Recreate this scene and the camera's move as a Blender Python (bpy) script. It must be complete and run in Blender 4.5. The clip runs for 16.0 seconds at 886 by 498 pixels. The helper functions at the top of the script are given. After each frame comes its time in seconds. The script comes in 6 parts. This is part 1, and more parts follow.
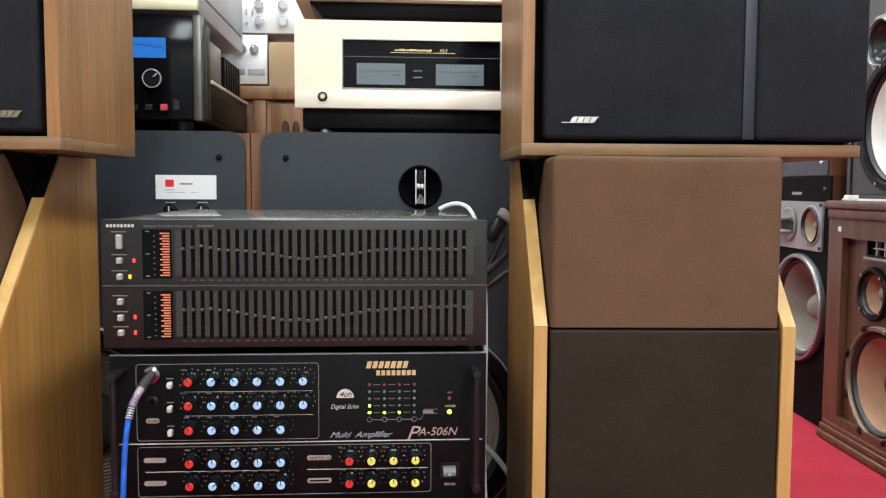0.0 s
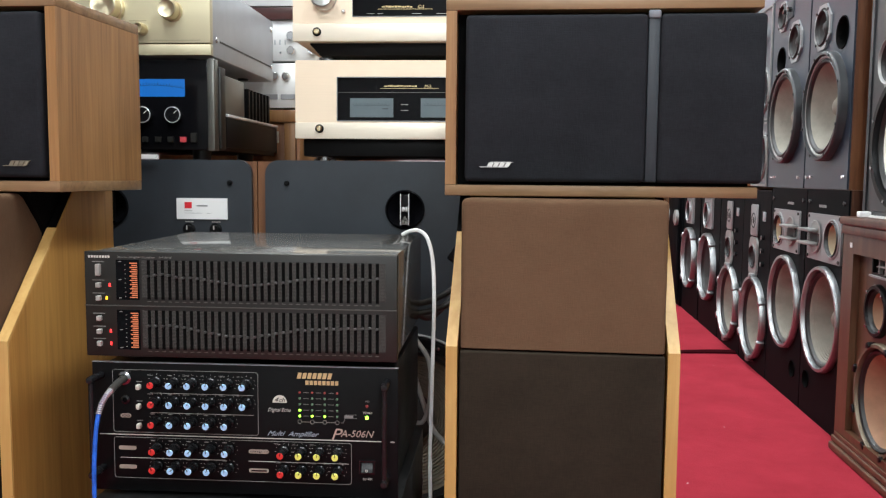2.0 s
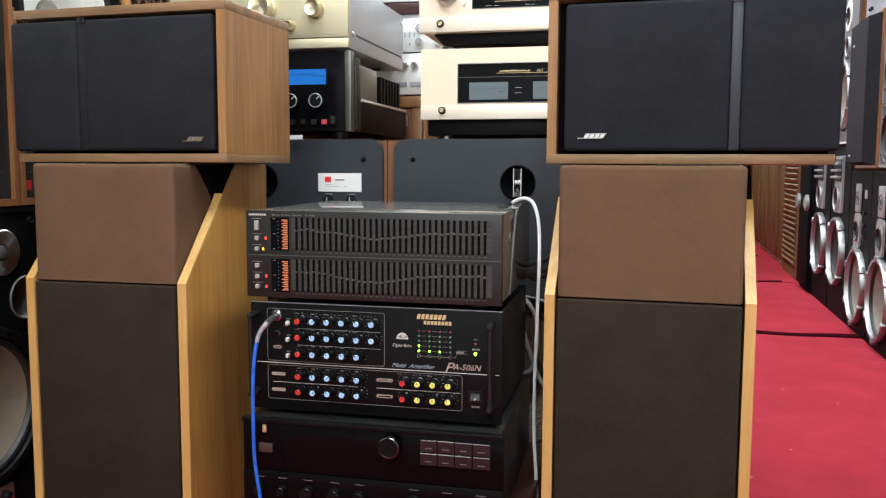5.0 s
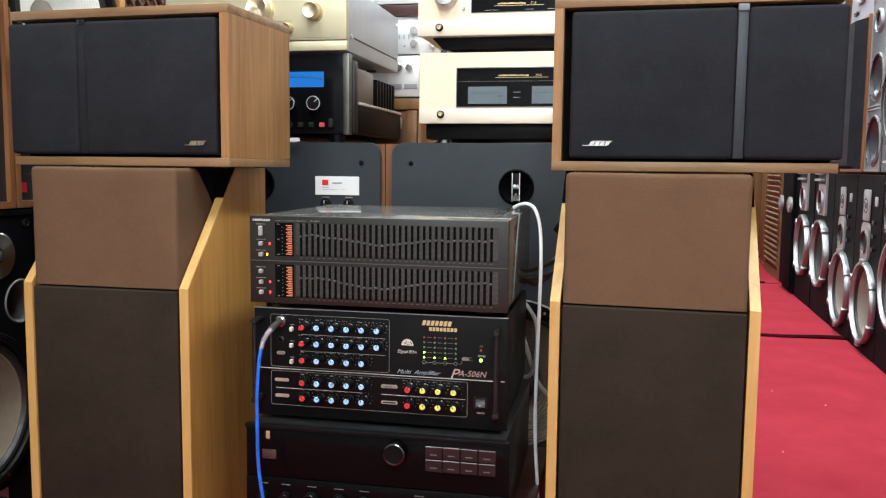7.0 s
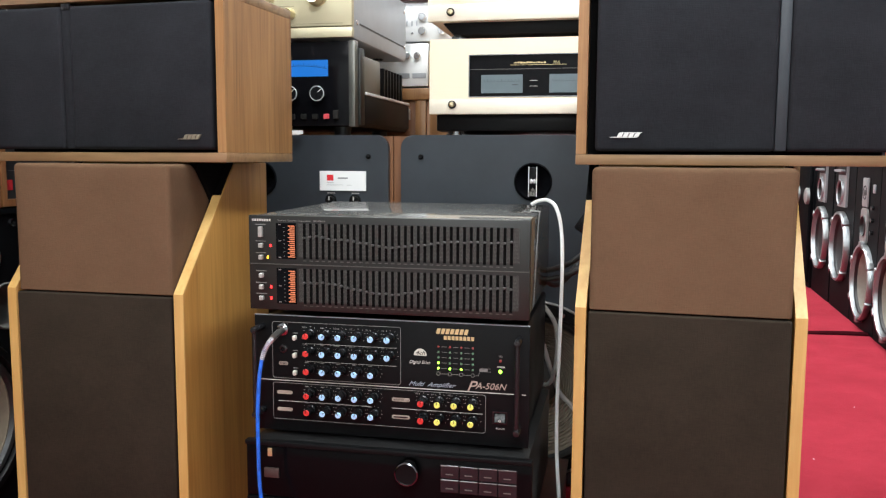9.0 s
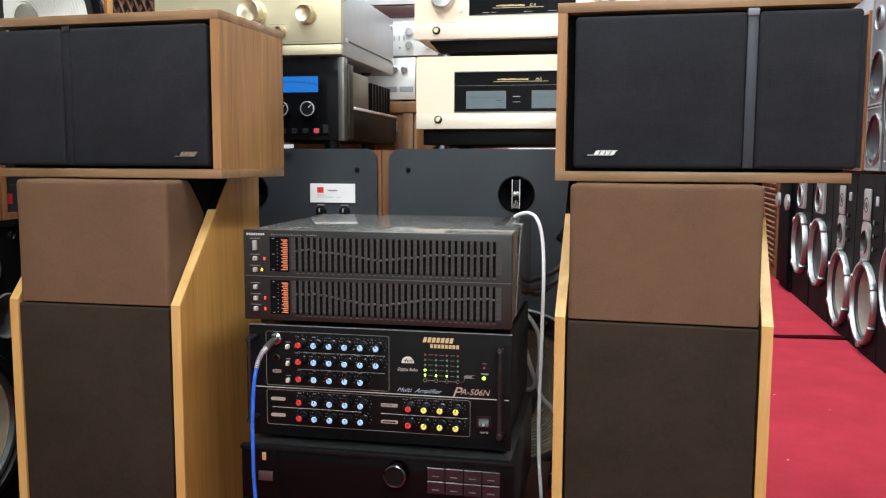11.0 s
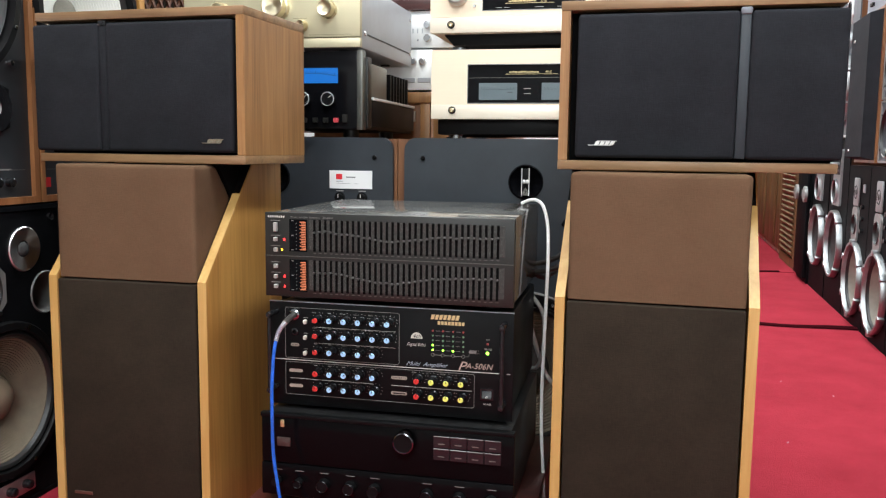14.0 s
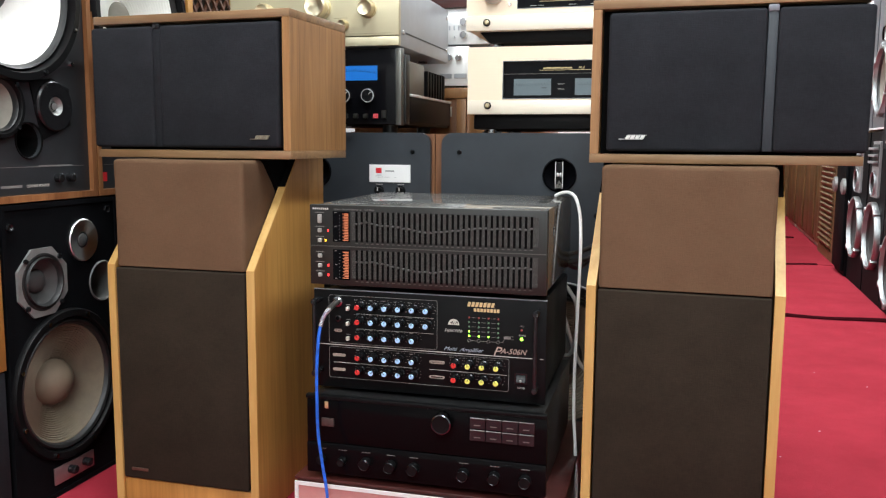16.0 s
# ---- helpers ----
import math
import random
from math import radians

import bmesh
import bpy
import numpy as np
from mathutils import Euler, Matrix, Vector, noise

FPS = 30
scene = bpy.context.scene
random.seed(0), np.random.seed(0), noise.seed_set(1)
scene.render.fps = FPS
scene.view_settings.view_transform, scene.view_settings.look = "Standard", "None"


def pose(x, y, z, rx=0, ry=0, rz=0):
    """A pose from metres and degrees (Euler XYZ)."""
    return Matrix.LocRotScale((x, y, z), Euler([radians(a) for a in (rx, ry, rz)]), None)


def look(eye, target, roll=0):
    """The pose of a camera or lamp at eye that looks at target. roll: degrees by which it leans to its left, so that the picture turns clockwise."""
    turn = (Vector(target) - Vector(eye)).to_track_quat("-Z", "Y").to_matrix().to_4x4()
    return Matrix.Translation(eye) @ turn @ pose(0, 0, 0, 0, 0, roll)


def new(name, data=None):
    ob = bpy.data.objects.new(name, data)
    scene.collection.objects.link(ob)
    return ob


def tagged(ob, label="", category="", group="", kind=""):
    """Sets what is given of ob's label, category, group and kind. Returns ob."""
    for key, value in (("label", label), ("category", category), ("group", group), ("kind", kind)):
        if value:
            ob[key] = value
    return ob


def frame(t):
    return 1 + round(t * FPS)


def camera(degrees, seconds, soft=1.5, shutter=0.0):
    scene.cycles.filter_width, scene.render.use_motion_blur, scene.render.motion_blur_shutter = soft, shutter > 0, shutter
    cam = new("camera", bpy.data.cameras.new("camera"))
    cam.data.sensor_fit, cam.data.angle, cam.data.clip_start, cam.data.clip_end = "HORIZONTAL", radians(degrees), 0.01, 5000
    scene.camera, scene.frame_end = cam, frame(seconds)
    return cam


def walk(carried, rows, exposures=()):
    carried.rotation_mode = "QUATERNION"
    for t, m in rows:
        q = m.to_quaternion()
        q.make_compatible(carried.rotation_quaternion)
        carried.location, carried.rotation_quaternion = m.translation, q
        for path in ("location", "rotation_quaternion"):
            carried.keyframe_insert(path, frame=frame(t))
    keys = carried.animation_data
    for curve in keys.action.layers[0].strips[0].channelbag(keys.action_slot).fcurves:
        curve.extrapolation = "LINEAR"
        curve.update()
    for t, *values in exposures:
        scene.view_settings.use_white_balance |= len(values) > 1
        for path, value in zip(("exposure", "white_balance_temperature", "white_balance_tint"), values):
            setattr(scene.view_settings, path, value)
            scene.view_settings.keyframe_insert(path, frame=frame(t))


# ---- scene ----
cam = camera(56.1, 16.0, 1.25)
PATH = [
    (0, (0.039, 0.048, 0.658), (0.176, 2.038, 0.515), 0.3),
    (0.5, (0.101, 0.022, 0.682), (0.199, 2.015, 0.549), -0.2),
    (1, (0.176, -0.021, 0.699), (0.189, 1.973, 0.541), -0.2),
    (1.5, (0.235, -0.067, 0.716), (0.18, 1.925, 0.545), 0.3),
    (2, (0.287, -0.105, 0.728), (0.158, 1.884, 0.556), 0.5),
    (2.5, (0.325, -0.145, 0.727), (0.117, 1.838, 0.573), 1.2),
    (3, (0.348, -0.192, 0.719), (0.041, 1.779, 0.574), 1.3),
    (3.5, (0.36, -0.233, 0.712), (-0.035, 1.722, 0.565), 0.8),
    (4, (0.363, -0.261, 0.699), (-0.067, 1.685, 0.531), 0.5),
    (4.5, (0.357, -0.276, 0.692), (-0.086, 1.665, 0.501), 0.3),
    (7, (0.308, -0.291, 0.707), (-0.083, 1.66, 0.509), 0.6),
    (7.5, (0.286, -0.253, 0.706), (-0.1, 1.698, 0.492), 1.0),
    (8, (0.27, -0.202, 0.711), (-0.123, 1.747, 0.499), 0.7),
    (8.5, (0.269, -0.19, 0.712), (-0.13, 1.759, 0.504), 0.5),
    (9, (0.272, -0.188, 0.712), (-0.131, 1.758, 0.493), 0.3),
    (11.5, (0.29, -0.254, 0.735), (-0.074, 1.703, 0.532), 0.5),
    (12, (0.292, -0.254, 0.735), (-0.068, 1.704, 0.539), 0.9),
    (12.5, (0.293, -0.261, 0.736), (-0.078, 1.694, 0.531), 1.2),
    (13, (0.298, -0.271, 0.736), (-0.094, 1.678, 0.522), 1.2),
    (13.5, (0.312, -0.296, 0.734), (-0.101, 1.648, 0.512), 1.0),
    (14, (0.33, -0.328, 0.731), (-0.1, 1.611, 0.496), 0.7),
    (14.5, (0.34, -0.349, 0.731), (-0.107, 1.585, 0.489), 0.6),
    (15, (0.349, -0.371, 0.73), (-0.128, 1.556, 0.488), 0.5),
    (15.5, (0.349, -0.389, 0.733), (-0.154, 1.531, 0.487), 0.4),
    (16, (0.344, -0.392, 0.733), (-0.169, 1.525, 0.482), 0.4),
]
EXPOSURES = [(0, 0.1), (0.5, 0.03), (1.5, -0.13), (3, -0.13), (4.5, 0.06), (7, 0.22), (9, 0.24), (11.5, 0.15), (13.5, 0.16), (16, 0.13)]
walk(cam, [(t, look(eye, target, roll)) for t, eye, target, roll in PATH], EXPOSURES)

# ---------------- world, lamps ----------------
world = bpy.data.worlds.new("shop_world")
scene.world = world
world.use_nodes = True
world.node_tree.nodes["Background"].inputs[0].default_value = (0.9, 0.95, 1.0, 1)
world.node_tree.nodes["Background"].inputs[1].default_value = 0.02
LAMP_WATTS = 39.5


# ---------------- materials ----------------
def base_mat(name):
    m = bpy.data.materials.new(name)
    m.use_nodes = True
    nt = m.node_tree
    return m, nt, nt.nodes["Principled BSDF"]


def mixed(nt, fac, a, b):
    mx = nt.nodes.new("ShaderNodeMix")
    mx.data_type = "RGBA"
    nt.links.new(fac, mx.inputs[0])
    mx.inputs[6].default_value = (*a, 1)
    mx.inputs[7].default_value = (*b, 1)
    return mx.outputs[2]


def noise_node(nt, scale, stretch=(1, 1, 1), detail=4, rough=0.6):
    tc = nt.nodes.new("ShaderNodeTexCoord")
    mp = nt.nodes.new("ShaderNodeMapping")
    mp.inputs["Scale"].default_value = stretch
    nz = nt.nodes.new("ShaderNodeTexNoise")
    nz.inputs["Scale"].default_value = scale
    nz.inputs["Detail"].default_value = detail
    nz.inputs["Roughness"].default_value = rough
    nt.links.new(tc.outputs["Object"], mp.inputs[0])
    nt.links.new(mp.outputs[0], nz.inputs["Vector"])
    return nz.outputs["Fac"]


def ramped(nt, fac, lo, hi):
    r = nt.nodes.new("ShaderNodeMapRange")
    r.inputs[1].default_value, r.inputs[2].default_value = lo, hi
    nt.links.new(fac, r.inputs[0])
    return r.outputs[0]


def bump(nt, bsdf, fac, strength, dist):
    b = nt.nodes.new("ShaderNodeBump")
    b.inputs["Strength"].default_value = strength
    b.inputs["Distance"].default_value = dist
    nt.links.new(fac, b.inputs["Height"])
    nt.links.new(b.outputs[0], bsdf.inputs["Normal"])


def wood(name, light, dark, axis=2, rough=0.4, fine=130):
    """Veneer: broad wavering figure, fine pores and a slow change of tone."""
    m, nt, p = base_mat(name)
    st = [1.0, 1.0, 1.0]
    st[axis] = 0.07
    big = noise_node(nt, 17, st, 4, 0.6)
    big.node.inputs["Distortion"].default_value = 1.1
    st2 = [1.0, 1.0, 1.0]
    st2[axis] = 0.03
    fin = noise_node(nt, fine, st2, 5, 0.7)
    slow = noise_node(nt, 3.5, (1, 1, 1), 3, 0.5)
    h = nt.nodes.new("ShaderNodeMath")
    h.operation = "MULTIPLY_ADD"
    nt.links.new(slow, h.inputs[0])
    h.inputs[1].default_value = 0.6
    nt.links.new(big, h.inputs[2])
    s = nt.nodes.new("ShaderNodeMath")
    s.operation = "MULTIPLY_ADD"
    nt.links.new(fin, s.inputs[0])
    s.inputs[1].default_value = 0.45
    nt.links.new(h.outputs[0], s.inputs[2])
    st3 = [1.0, 1.0, 1.0]
    st3[axis] = 0.022
    pn = noise_node(nt, fine * 0.62, st3, 3, 0.6)
    pn.node.inputs["Distortion"].default_value = 0.5
    pores = ramped(nt, pn, 0.54, 0.68)
    d = nt.nodes.new("ShaderNodeMath")
    d.operation = "MULTIPLY_ADD"
    nt.links.new(pores, d.inputs[0])
    d.inputs[1].default_value = 0.34
    nt.links.new(ramped(nt, s.outputs[0], 0.86, 1.20), d.inputs[2])
    nt.links.new(mixed(nt, d.outputs[0], light, dark), p.inputs["Base Color"])
    p.inputs["Roughness"].default_value = rough
    bump(nt, p, fin, 0.12, 0.001)
    return m


def cloth(name, a, b, scale=700, depth=0.3):
    """Woven grille cloth: uneven threads both ways, with soft mottling and faint rubbed patches."""
    m, nt, p = base_mat(name)
    warp = noise_node(nt, scale, (1, 1, 0.12), 2, 0.5)
    weft = noise_node(nt, scale, (0.12, 1, 1), 2, 0.5)
    mu = nt.nodes.new("ShaderNodeMath")
    mu.operation = "ADD"
    nt.links.new(warp, mu.inputs[0])
    nt.links.new(weft, mu.inputs[1])
    mot = noise_node(nt, 7, (1, 1, 1.4), 7, 0.68)
    ad = nt.nodes.new("ShaderNodeMath")
    ad.operation = "MULTIPLY_ADD"
    nt.links.new(mu.outputs[0], ad.inputs[0])
    ad.inputs[1].default_value = 0.42
    nt.links.new(mot, ad.inputs[2])
    nt.links.new(mixed(nt, ramped(nt, ad.outputs[0], 0.60, 1.26), a, b), p.inputs["Base Color"])
    p.inputs["Roughness"].default_value = 0.95
    p.inputs["Specular IOR Level"].default_value = 0.15
    bump(nt, p, mu.outputs[0], depth, 0.0006)
    return m


def paint(name, colour, rough=0.5, metal=0.0, vary=0.15, scale=14, grain=0.05, spec=0.5):
    m, nt, p = base_mat(name)
    n1 = noise_node(nt, scale, (1, 1, 1), 6, 0.7)
    n2 = noise_node(nt, 420, (1, 1, 1), 2, 0.5)
    lo = tuple(c * (1 - vary) for c in colour)
    hi = tuple(min(1, c * (1 + vary)) for c in colour)
    nt.links.new(mixed(nt, ramped(nt, n1, 0.3, 0.7), lo, hi), p.inputs["Base Color"])
    r = nt.nodes.new("ShaderNodeMapRange")
    r.inputs[3].default_value, r.inputs[4].default_value = max(0.02, rough - 0.08), min(1, rough + 0.1)
    nt.links.new(n1, r.inputs[0])
    nt.links.new(r.outputs[0], p.inputs["Roughness"])
    p.inputs["Metallic"].default_value = metal
    p.inputs["Specular IOR Level"].default_value = spec
    if grain:
        bump(nt, p, n2, grain, 0.0005)
    return m


def brushed(name, colour, rough=0.3, axis=0, metal=1.0):
    m, nt, p = base_mat(name)
    st = [1.0, 1.0, 1.0]
    st[axis] = 0.02
    n1 = noise_node(nt, 500, st, 3, 0.6)
    lo = tuple(c * 0.9 for c in colour)
    nt.links.new(mixed(nt, n1, lo, colour), p.inputs["Base Color"])
    p.inputs["Roughness"].default_value = rough
    p.inputs["Metallic"].default_value = metal
    bump(nt, p, n1, 0.08, 0.0003)
    return m


def spun(name, colour, rough=0.28):
    """Metal turned on a lathe: fine rings that fan the highlights out."""
    m, nt, p = base_mat(name)
    n1 = noise_node(nt, 60, (1, 1, 1), 4, 0.6)
    nt.links.new(mixed(nt, n1, tuple(c * 0.85 for c in colour), colour), p.inputs["Base Color"])
    p.inputs["Metallic"].default_value = 1.0
    p.inputs["Roughness"].default_value = rough
    p.inputs["Anisotropic"].default_value = 0.85
    tg = nt.nodes.new("ShaderNodeTangent")
    tg.direction_type, tg.axis = "RADIAL", "Y"
    nt.links.new(tg.outputs[0], p.inputs["Tangent"])
    return m


def glow(name, colour, strength, base=(0.02, 0.02, 0.02)):
    m, nt, p = base_mat(name)
    p.inputs["Base Color"].default_value = (*base, 1)
    p.inputs["Emission Color"].default_value = (*colour, 1)
    p.inputs["Emission Strength"].default_value = strength
    return m


WALNUT = wood("walnut_veneer", (0.365, 0.184, 0.068), (0.200, 0.090, 0.030), 2, fine=210)
WALNUT_RAIL = wood("walnut_rail", (0.280, 0.160, 0.076), (0.155, 0.084, 0.038), 0)
OAK = wood("oak_veneer", (0.58, 0.302, 0.080), (0.40, 0.188, 0.044), 2, 0.42, fine=170)
MAPLE = wood("pale_wood_edge", (0.61, 0.38, 0.13), (0.50, 0.285, 0.085), 2, 0.45, 90)
TEAK = wood("teak_veneer", (0.34, 0.15, 0.058), (0.19, 0.072, 0.026), 2, 0.42)
RED_WALNUT = wood("red_walnut", (0.21, 0.088, 0.036), (0.11, 0.040, 0.016), 2, 0.42)
DARKWALNUT = wood("dark_walnut", (0.11, 0.042, 0.02), (0.05, 0.017, 0.009), 2, 0.42)
MOULD_WALNUT = wood("moulded_walnut", (0.118, 0.055, 0.027), (0.058, 0.025, 0.012), 2, 0.40)
MAHOGANY = wood("mahogany", (0.075, 0.018, 0.015), (0.035, 0.009, 0.008), 0, 0.3)
BROWN_CLOTH = cloth("brown_grille_cloth", (0.103, 0.058, 0.0325), (0.154, 0.090, 0.052))
DARK_CLOTH = cloth("dark_brown_grille_cloth", (0.0180, 0.0127, 0.0085), (0.0365, 0.0266, 0.0182))
BLACK_CLOTH = cloth("black_grille_cloth", (0.0105, 0.0110, 0.0132), (0.0232, 0.0240, 0.0284))
BLACK_BAFFLE = paint("black_baffle_paint", (0.0050, 0.0053, 0.0062), 0.55, 0, 0.3, spec=0.03)
VOID = paint("inner_black", (0.005, 0.005, 0.005), 0.9, 0, 0.2, spec=0.04)
SLATE = paint("slate_baffle_paint", (0.028, 0.034, 0.041), 0.45, 0, 0.18, 6, spec=0.4)
MONITOR_BLACK = paint("monitor_black_paint", (0.025, 0.027, 0.030), 0.4, 0, 0.25, 6)
GOLD_METAL = spun("spun_gold_metal", (0.88, 0.78, 0.55), 0.34)
CARDBOARD = paint("tan_cardboard", (0.58, 0.42, 0.24), 0.8, 0, 0.1, 8)
BLUEGREY = paint("bluegrey_baffle_paint", (0.024, 0.033, 0.049), 0.34, 0, 0.2, 6, spec=0.35)
FARWOOD = wood("brown_cabinet_wood", (0.25, 0.138, 0.055), (0.125, 0.066, 0.026), 2, 0.5)
PLUG_METAL = paint("plug_metal", (0.17, 0.165, 0.15), 0.28, 0.7, 0.1, 60, 0)
RUBBER = paint("black_rubber", (0.012, 0.012, 0.012), 0.45, 0, 0.2)
BLACK_METAL = paint("black_enamel_metal", (0.0052, 0.0052, 0.0056), 0.36, 0.0, 0.25, 10, spec=0.11)
SATIN_COVER = paint("satin_black_steel", (0.016, 0.016, 0.016), 0.33, 0, 0.3, 12, spec=0.45)
EQ_METAL = paint("grey_black_metal", (0.0128, 0.0123, 0.0105), 0.42, 0.1, 0.12, 10)
EQ_COVER = paint("glossy_grey_steel", (0.105, 0.103, 0.096), 0.11, 0.0, 0.1, 6, 0, 1.0)
EQ_STRIP = paint("fader_lane_grey", (0.068, 0.066, 0.060), 0.5, 0.1, 0.1, 30)
EQ_LANE = paint("lane_panel_grey", (0.027, 0.026, 0.0232), 0.5, 0.1, 0.1, 30)
FADER = paint("fader_metal", (0.095, 0.095, 0.092), 0.36, 0.7, 0.1, 30, 0)
GLOSS_BLACK = paint("black_glass", (0.004, 0.004, 0.005), 0.07, 0, 0.1, 5, 0, 0.10)
SMOKED_BUTTON = paint("smoked_button", (0.016, 0.0138, 0.0155), 0.22, spec=0.4)
PIANO_DARK = paint("smoked_panel", (0.0035, 0.0032, 0.0036), 0.07, 0, 0.2, 5, 0, 0.07)
CREAM_CONE = paint("white_paper_cone", (0.86, 0.85, 0.80), 0.8, 0, 0.05, 25, 0.2)
GREY_CONE = paint("grey_paper_cone", (0.26, 0.245, 0.205), 0.85, 0, 0.15, 25, 0.3)
STUDIO_CONE = paint("greyed_tan_cone", (0.25, 0.215, 0.165), 0.85, 0, 0.2, 25, 0.3)
DARK_CONE = paint("dark_paper_cone", (0.045, 0.044, 0.043), 0.75, 0, 0.2, 25, 0.3)
TAN_CONE = paint("tan_paper_cone", (0.36, 0.215, 0.13), 0.8, 0, 0.15, 25, 0.3)
ALU = brushed("cast_aluminium", (0.33, 0.34, 0.345), 0.48, 0, 0.55)
CAST_RIM = paint("polished_cast_rim", (0.33, 0.34, 0.345), 0.36, 0.92, 0.12, 25)
GREY_ALU = paint("grey_cast_frame", (0.30, 0.30, 0.29), 0.45, 0.5, 0.2, 25)
CHROME = paint("chrome", (0.80, 0.80, 0.80), 0.12, 1.0, 0.05, 20, 0)
SPUN_SILVER = spun("spun_silver", (0.72, 0.72, 0.71), 0.3)
DULL_CHROME = paint("dull_black_chrome", (0.045, 0.045, 0.048), 0.25, 1.0, 0.1, 20, 0)
DARK_CHROME = paint("dark_chrome", (0.28, 0.29, 0.30), 0.2, 1.0, 0.1, 20, 0)
CHAMPAGNE = brushed("champagne_aluminium", (0.92, 0.75, 0.57), 0.45, 0, 0.3)
CHAMPAGNE_LIGHT = brushed("pale_champagne_aluminium", (0.95, 0.85, 0.70), 0.4, 0, 0.3)
PALE_GOLD = brushed("pale_gold_aluminium", (0.60, 0.54, 0.365), 0.42, 0, 0.5)
SILVER_COVER = paint("silver_painted_steel", (0.44, 0.455, 0.48), 0.42, 0.5, 0.08, 12, 0.15)
SILVER = brushed("silver_aluminium", (0.80, 0.80, 0.79), 0.42, 0, 0.35)
GREEN_METER = paint("meter_face", (0.115, 0.15, 0.165), 0.3, 0, 0.08, 20, 0)
PALE_FRONT = paint("pale_blue_grey_paint", (0.21, 0.235, 0.275), 0.4, 0, 0.12, 6)
GREY_FRONT = paint("grey_front_paint", (0.085, 0.098, 0.115), 0.35, 0, 0.15, 8, spec=0.6)
SHINY_CONE = paint("shiny_dark_cone", (0.055, 0.06, 0.07), 0.22, 0.35, 0.15, 20, 0)
WHITE_CARD = paint("white_card", (0.80, 0.80, 0.79), 0.6, 0, 0.03)
WHITE_PLASTIC = paint("white_plastic", (0.78, 0.78, 0.76), 0.4, 0, 0.03)
WHITE_CORD = paint("white_cord", (0.95, 0.95, 0.94), 0.35, 0, 0.02)
PLUG_RING = paint("bright_ring", (0.72, 0.72, 0.72), 0.25, 0.5, 0.03)
IVORY = paint("ivory_plastic", (0.60, 0.58, 0.50), 0.4, 0, 0.05)
PRINT = paint("pale_print", (0.55, 0.53, 0.48), 0.6, 0, 0.05)
DIM_PRINT = paint("dim_print", (0.20, 0.19, 0.18), 0.6, 0, 0.05)
FAINT_PRINT = paint("faint_print", (0.10, 0.097, 0.09), 0.6, 0, 0.05)
SCRIPT_PRINT = paint("blue_grey_print", (0.33, 0.38, 0.44), 0.5, 0, 0.05)
FRAME_PRINT = paint("frame_print", (0.22, 0.215, 0.20), 0.6, 0, 0.05)
PILL = paint("tan_print", (0.34, 0.28, 0.23), 0.6, 0, 0.05)
GOLD_PRINT = paint("gold_foil", (0.75, 0.58, 0.30), 0.3, 0.6, 0.05, 20, 0)
RED_CAP = paint("red_knob_cap", (0.65, 0.03, 0.025), 0.4, 0, 0.05)
BLUE_CAP = paint("pale_blue_knob_cap", (0.40, 0.66, 0.95), 0.4, 0, 0.05)
YELLOW_CAP = paint("yellow_knob_cap", (0.84, 0.80, 0.16), 0.4, 0, 0.05)
BLACK_PLASTIC = paint("black_plastic", (0.009, 0.009, 0.010), 0.24, 0, 0.2, 30, 0, 0.4)
BUTTON_GREY = paint("button_grey", (0.42, 0.41, 0.38), 0.35, 0.3, 0.05)
BLUE_CABLE = paint("blue_cable_jacket", (0.015, 0.13, 0.64), 0.35, 0, 0.35, 90)
RED_PAINT = paint("red_print", (0.70, 0.03, 0.04), 0.3, 0, 0.06)
PINK_PANEL = paint("pinkish_panel", (0.56, 0.27, 0.25), 0.35, 0, 0.1)
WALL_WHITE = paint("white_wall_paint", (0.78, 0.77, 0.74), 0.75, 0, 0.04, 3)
# grey for the unseen side walls, chosen to hold back bounced fill light
WALL_DIM = paint("fill_cutting_grey", (0.30, 0.31, 0.31), 0.7, 0, 0.15, 3)
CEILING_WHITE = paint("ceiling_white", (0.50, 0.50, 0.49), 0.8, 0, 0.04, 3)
CONCRETE = paint("dark_subfloor", (0.05, 0.035, 0.035), 0.85, 0, 0.2, 3)
LED_RED = glow("red_led", (1, 0.03, 0.03), 3)
LED_DIM_RED = glow("dim_red_led", (1, 0.05, 0.04), 0.25)
LED_GREEN = glow("green_led", (0.35, 1, 0.05), 6)
LED_OFF = paint("unlit_green_led", (0.12, 0.22, 0.13), 0.3, 0, 0.05)
LED_AMBER = glow("amber_led", (1, 0.5, 0.02), 3.5)
BAR_ORANGE = glow("orange_bar_led", (1, 0.27, 0.10), 0.85)
BLUE_METER = glow("blue_meter_glow", (0.0, 0.20, 0.77), 0.72, (0.0, 0.004, 0.01))
TUBE = glow("lamp_diffuser", (1, 0.97, 0.92), 4.0, (0.8, 0.8, 0.8))


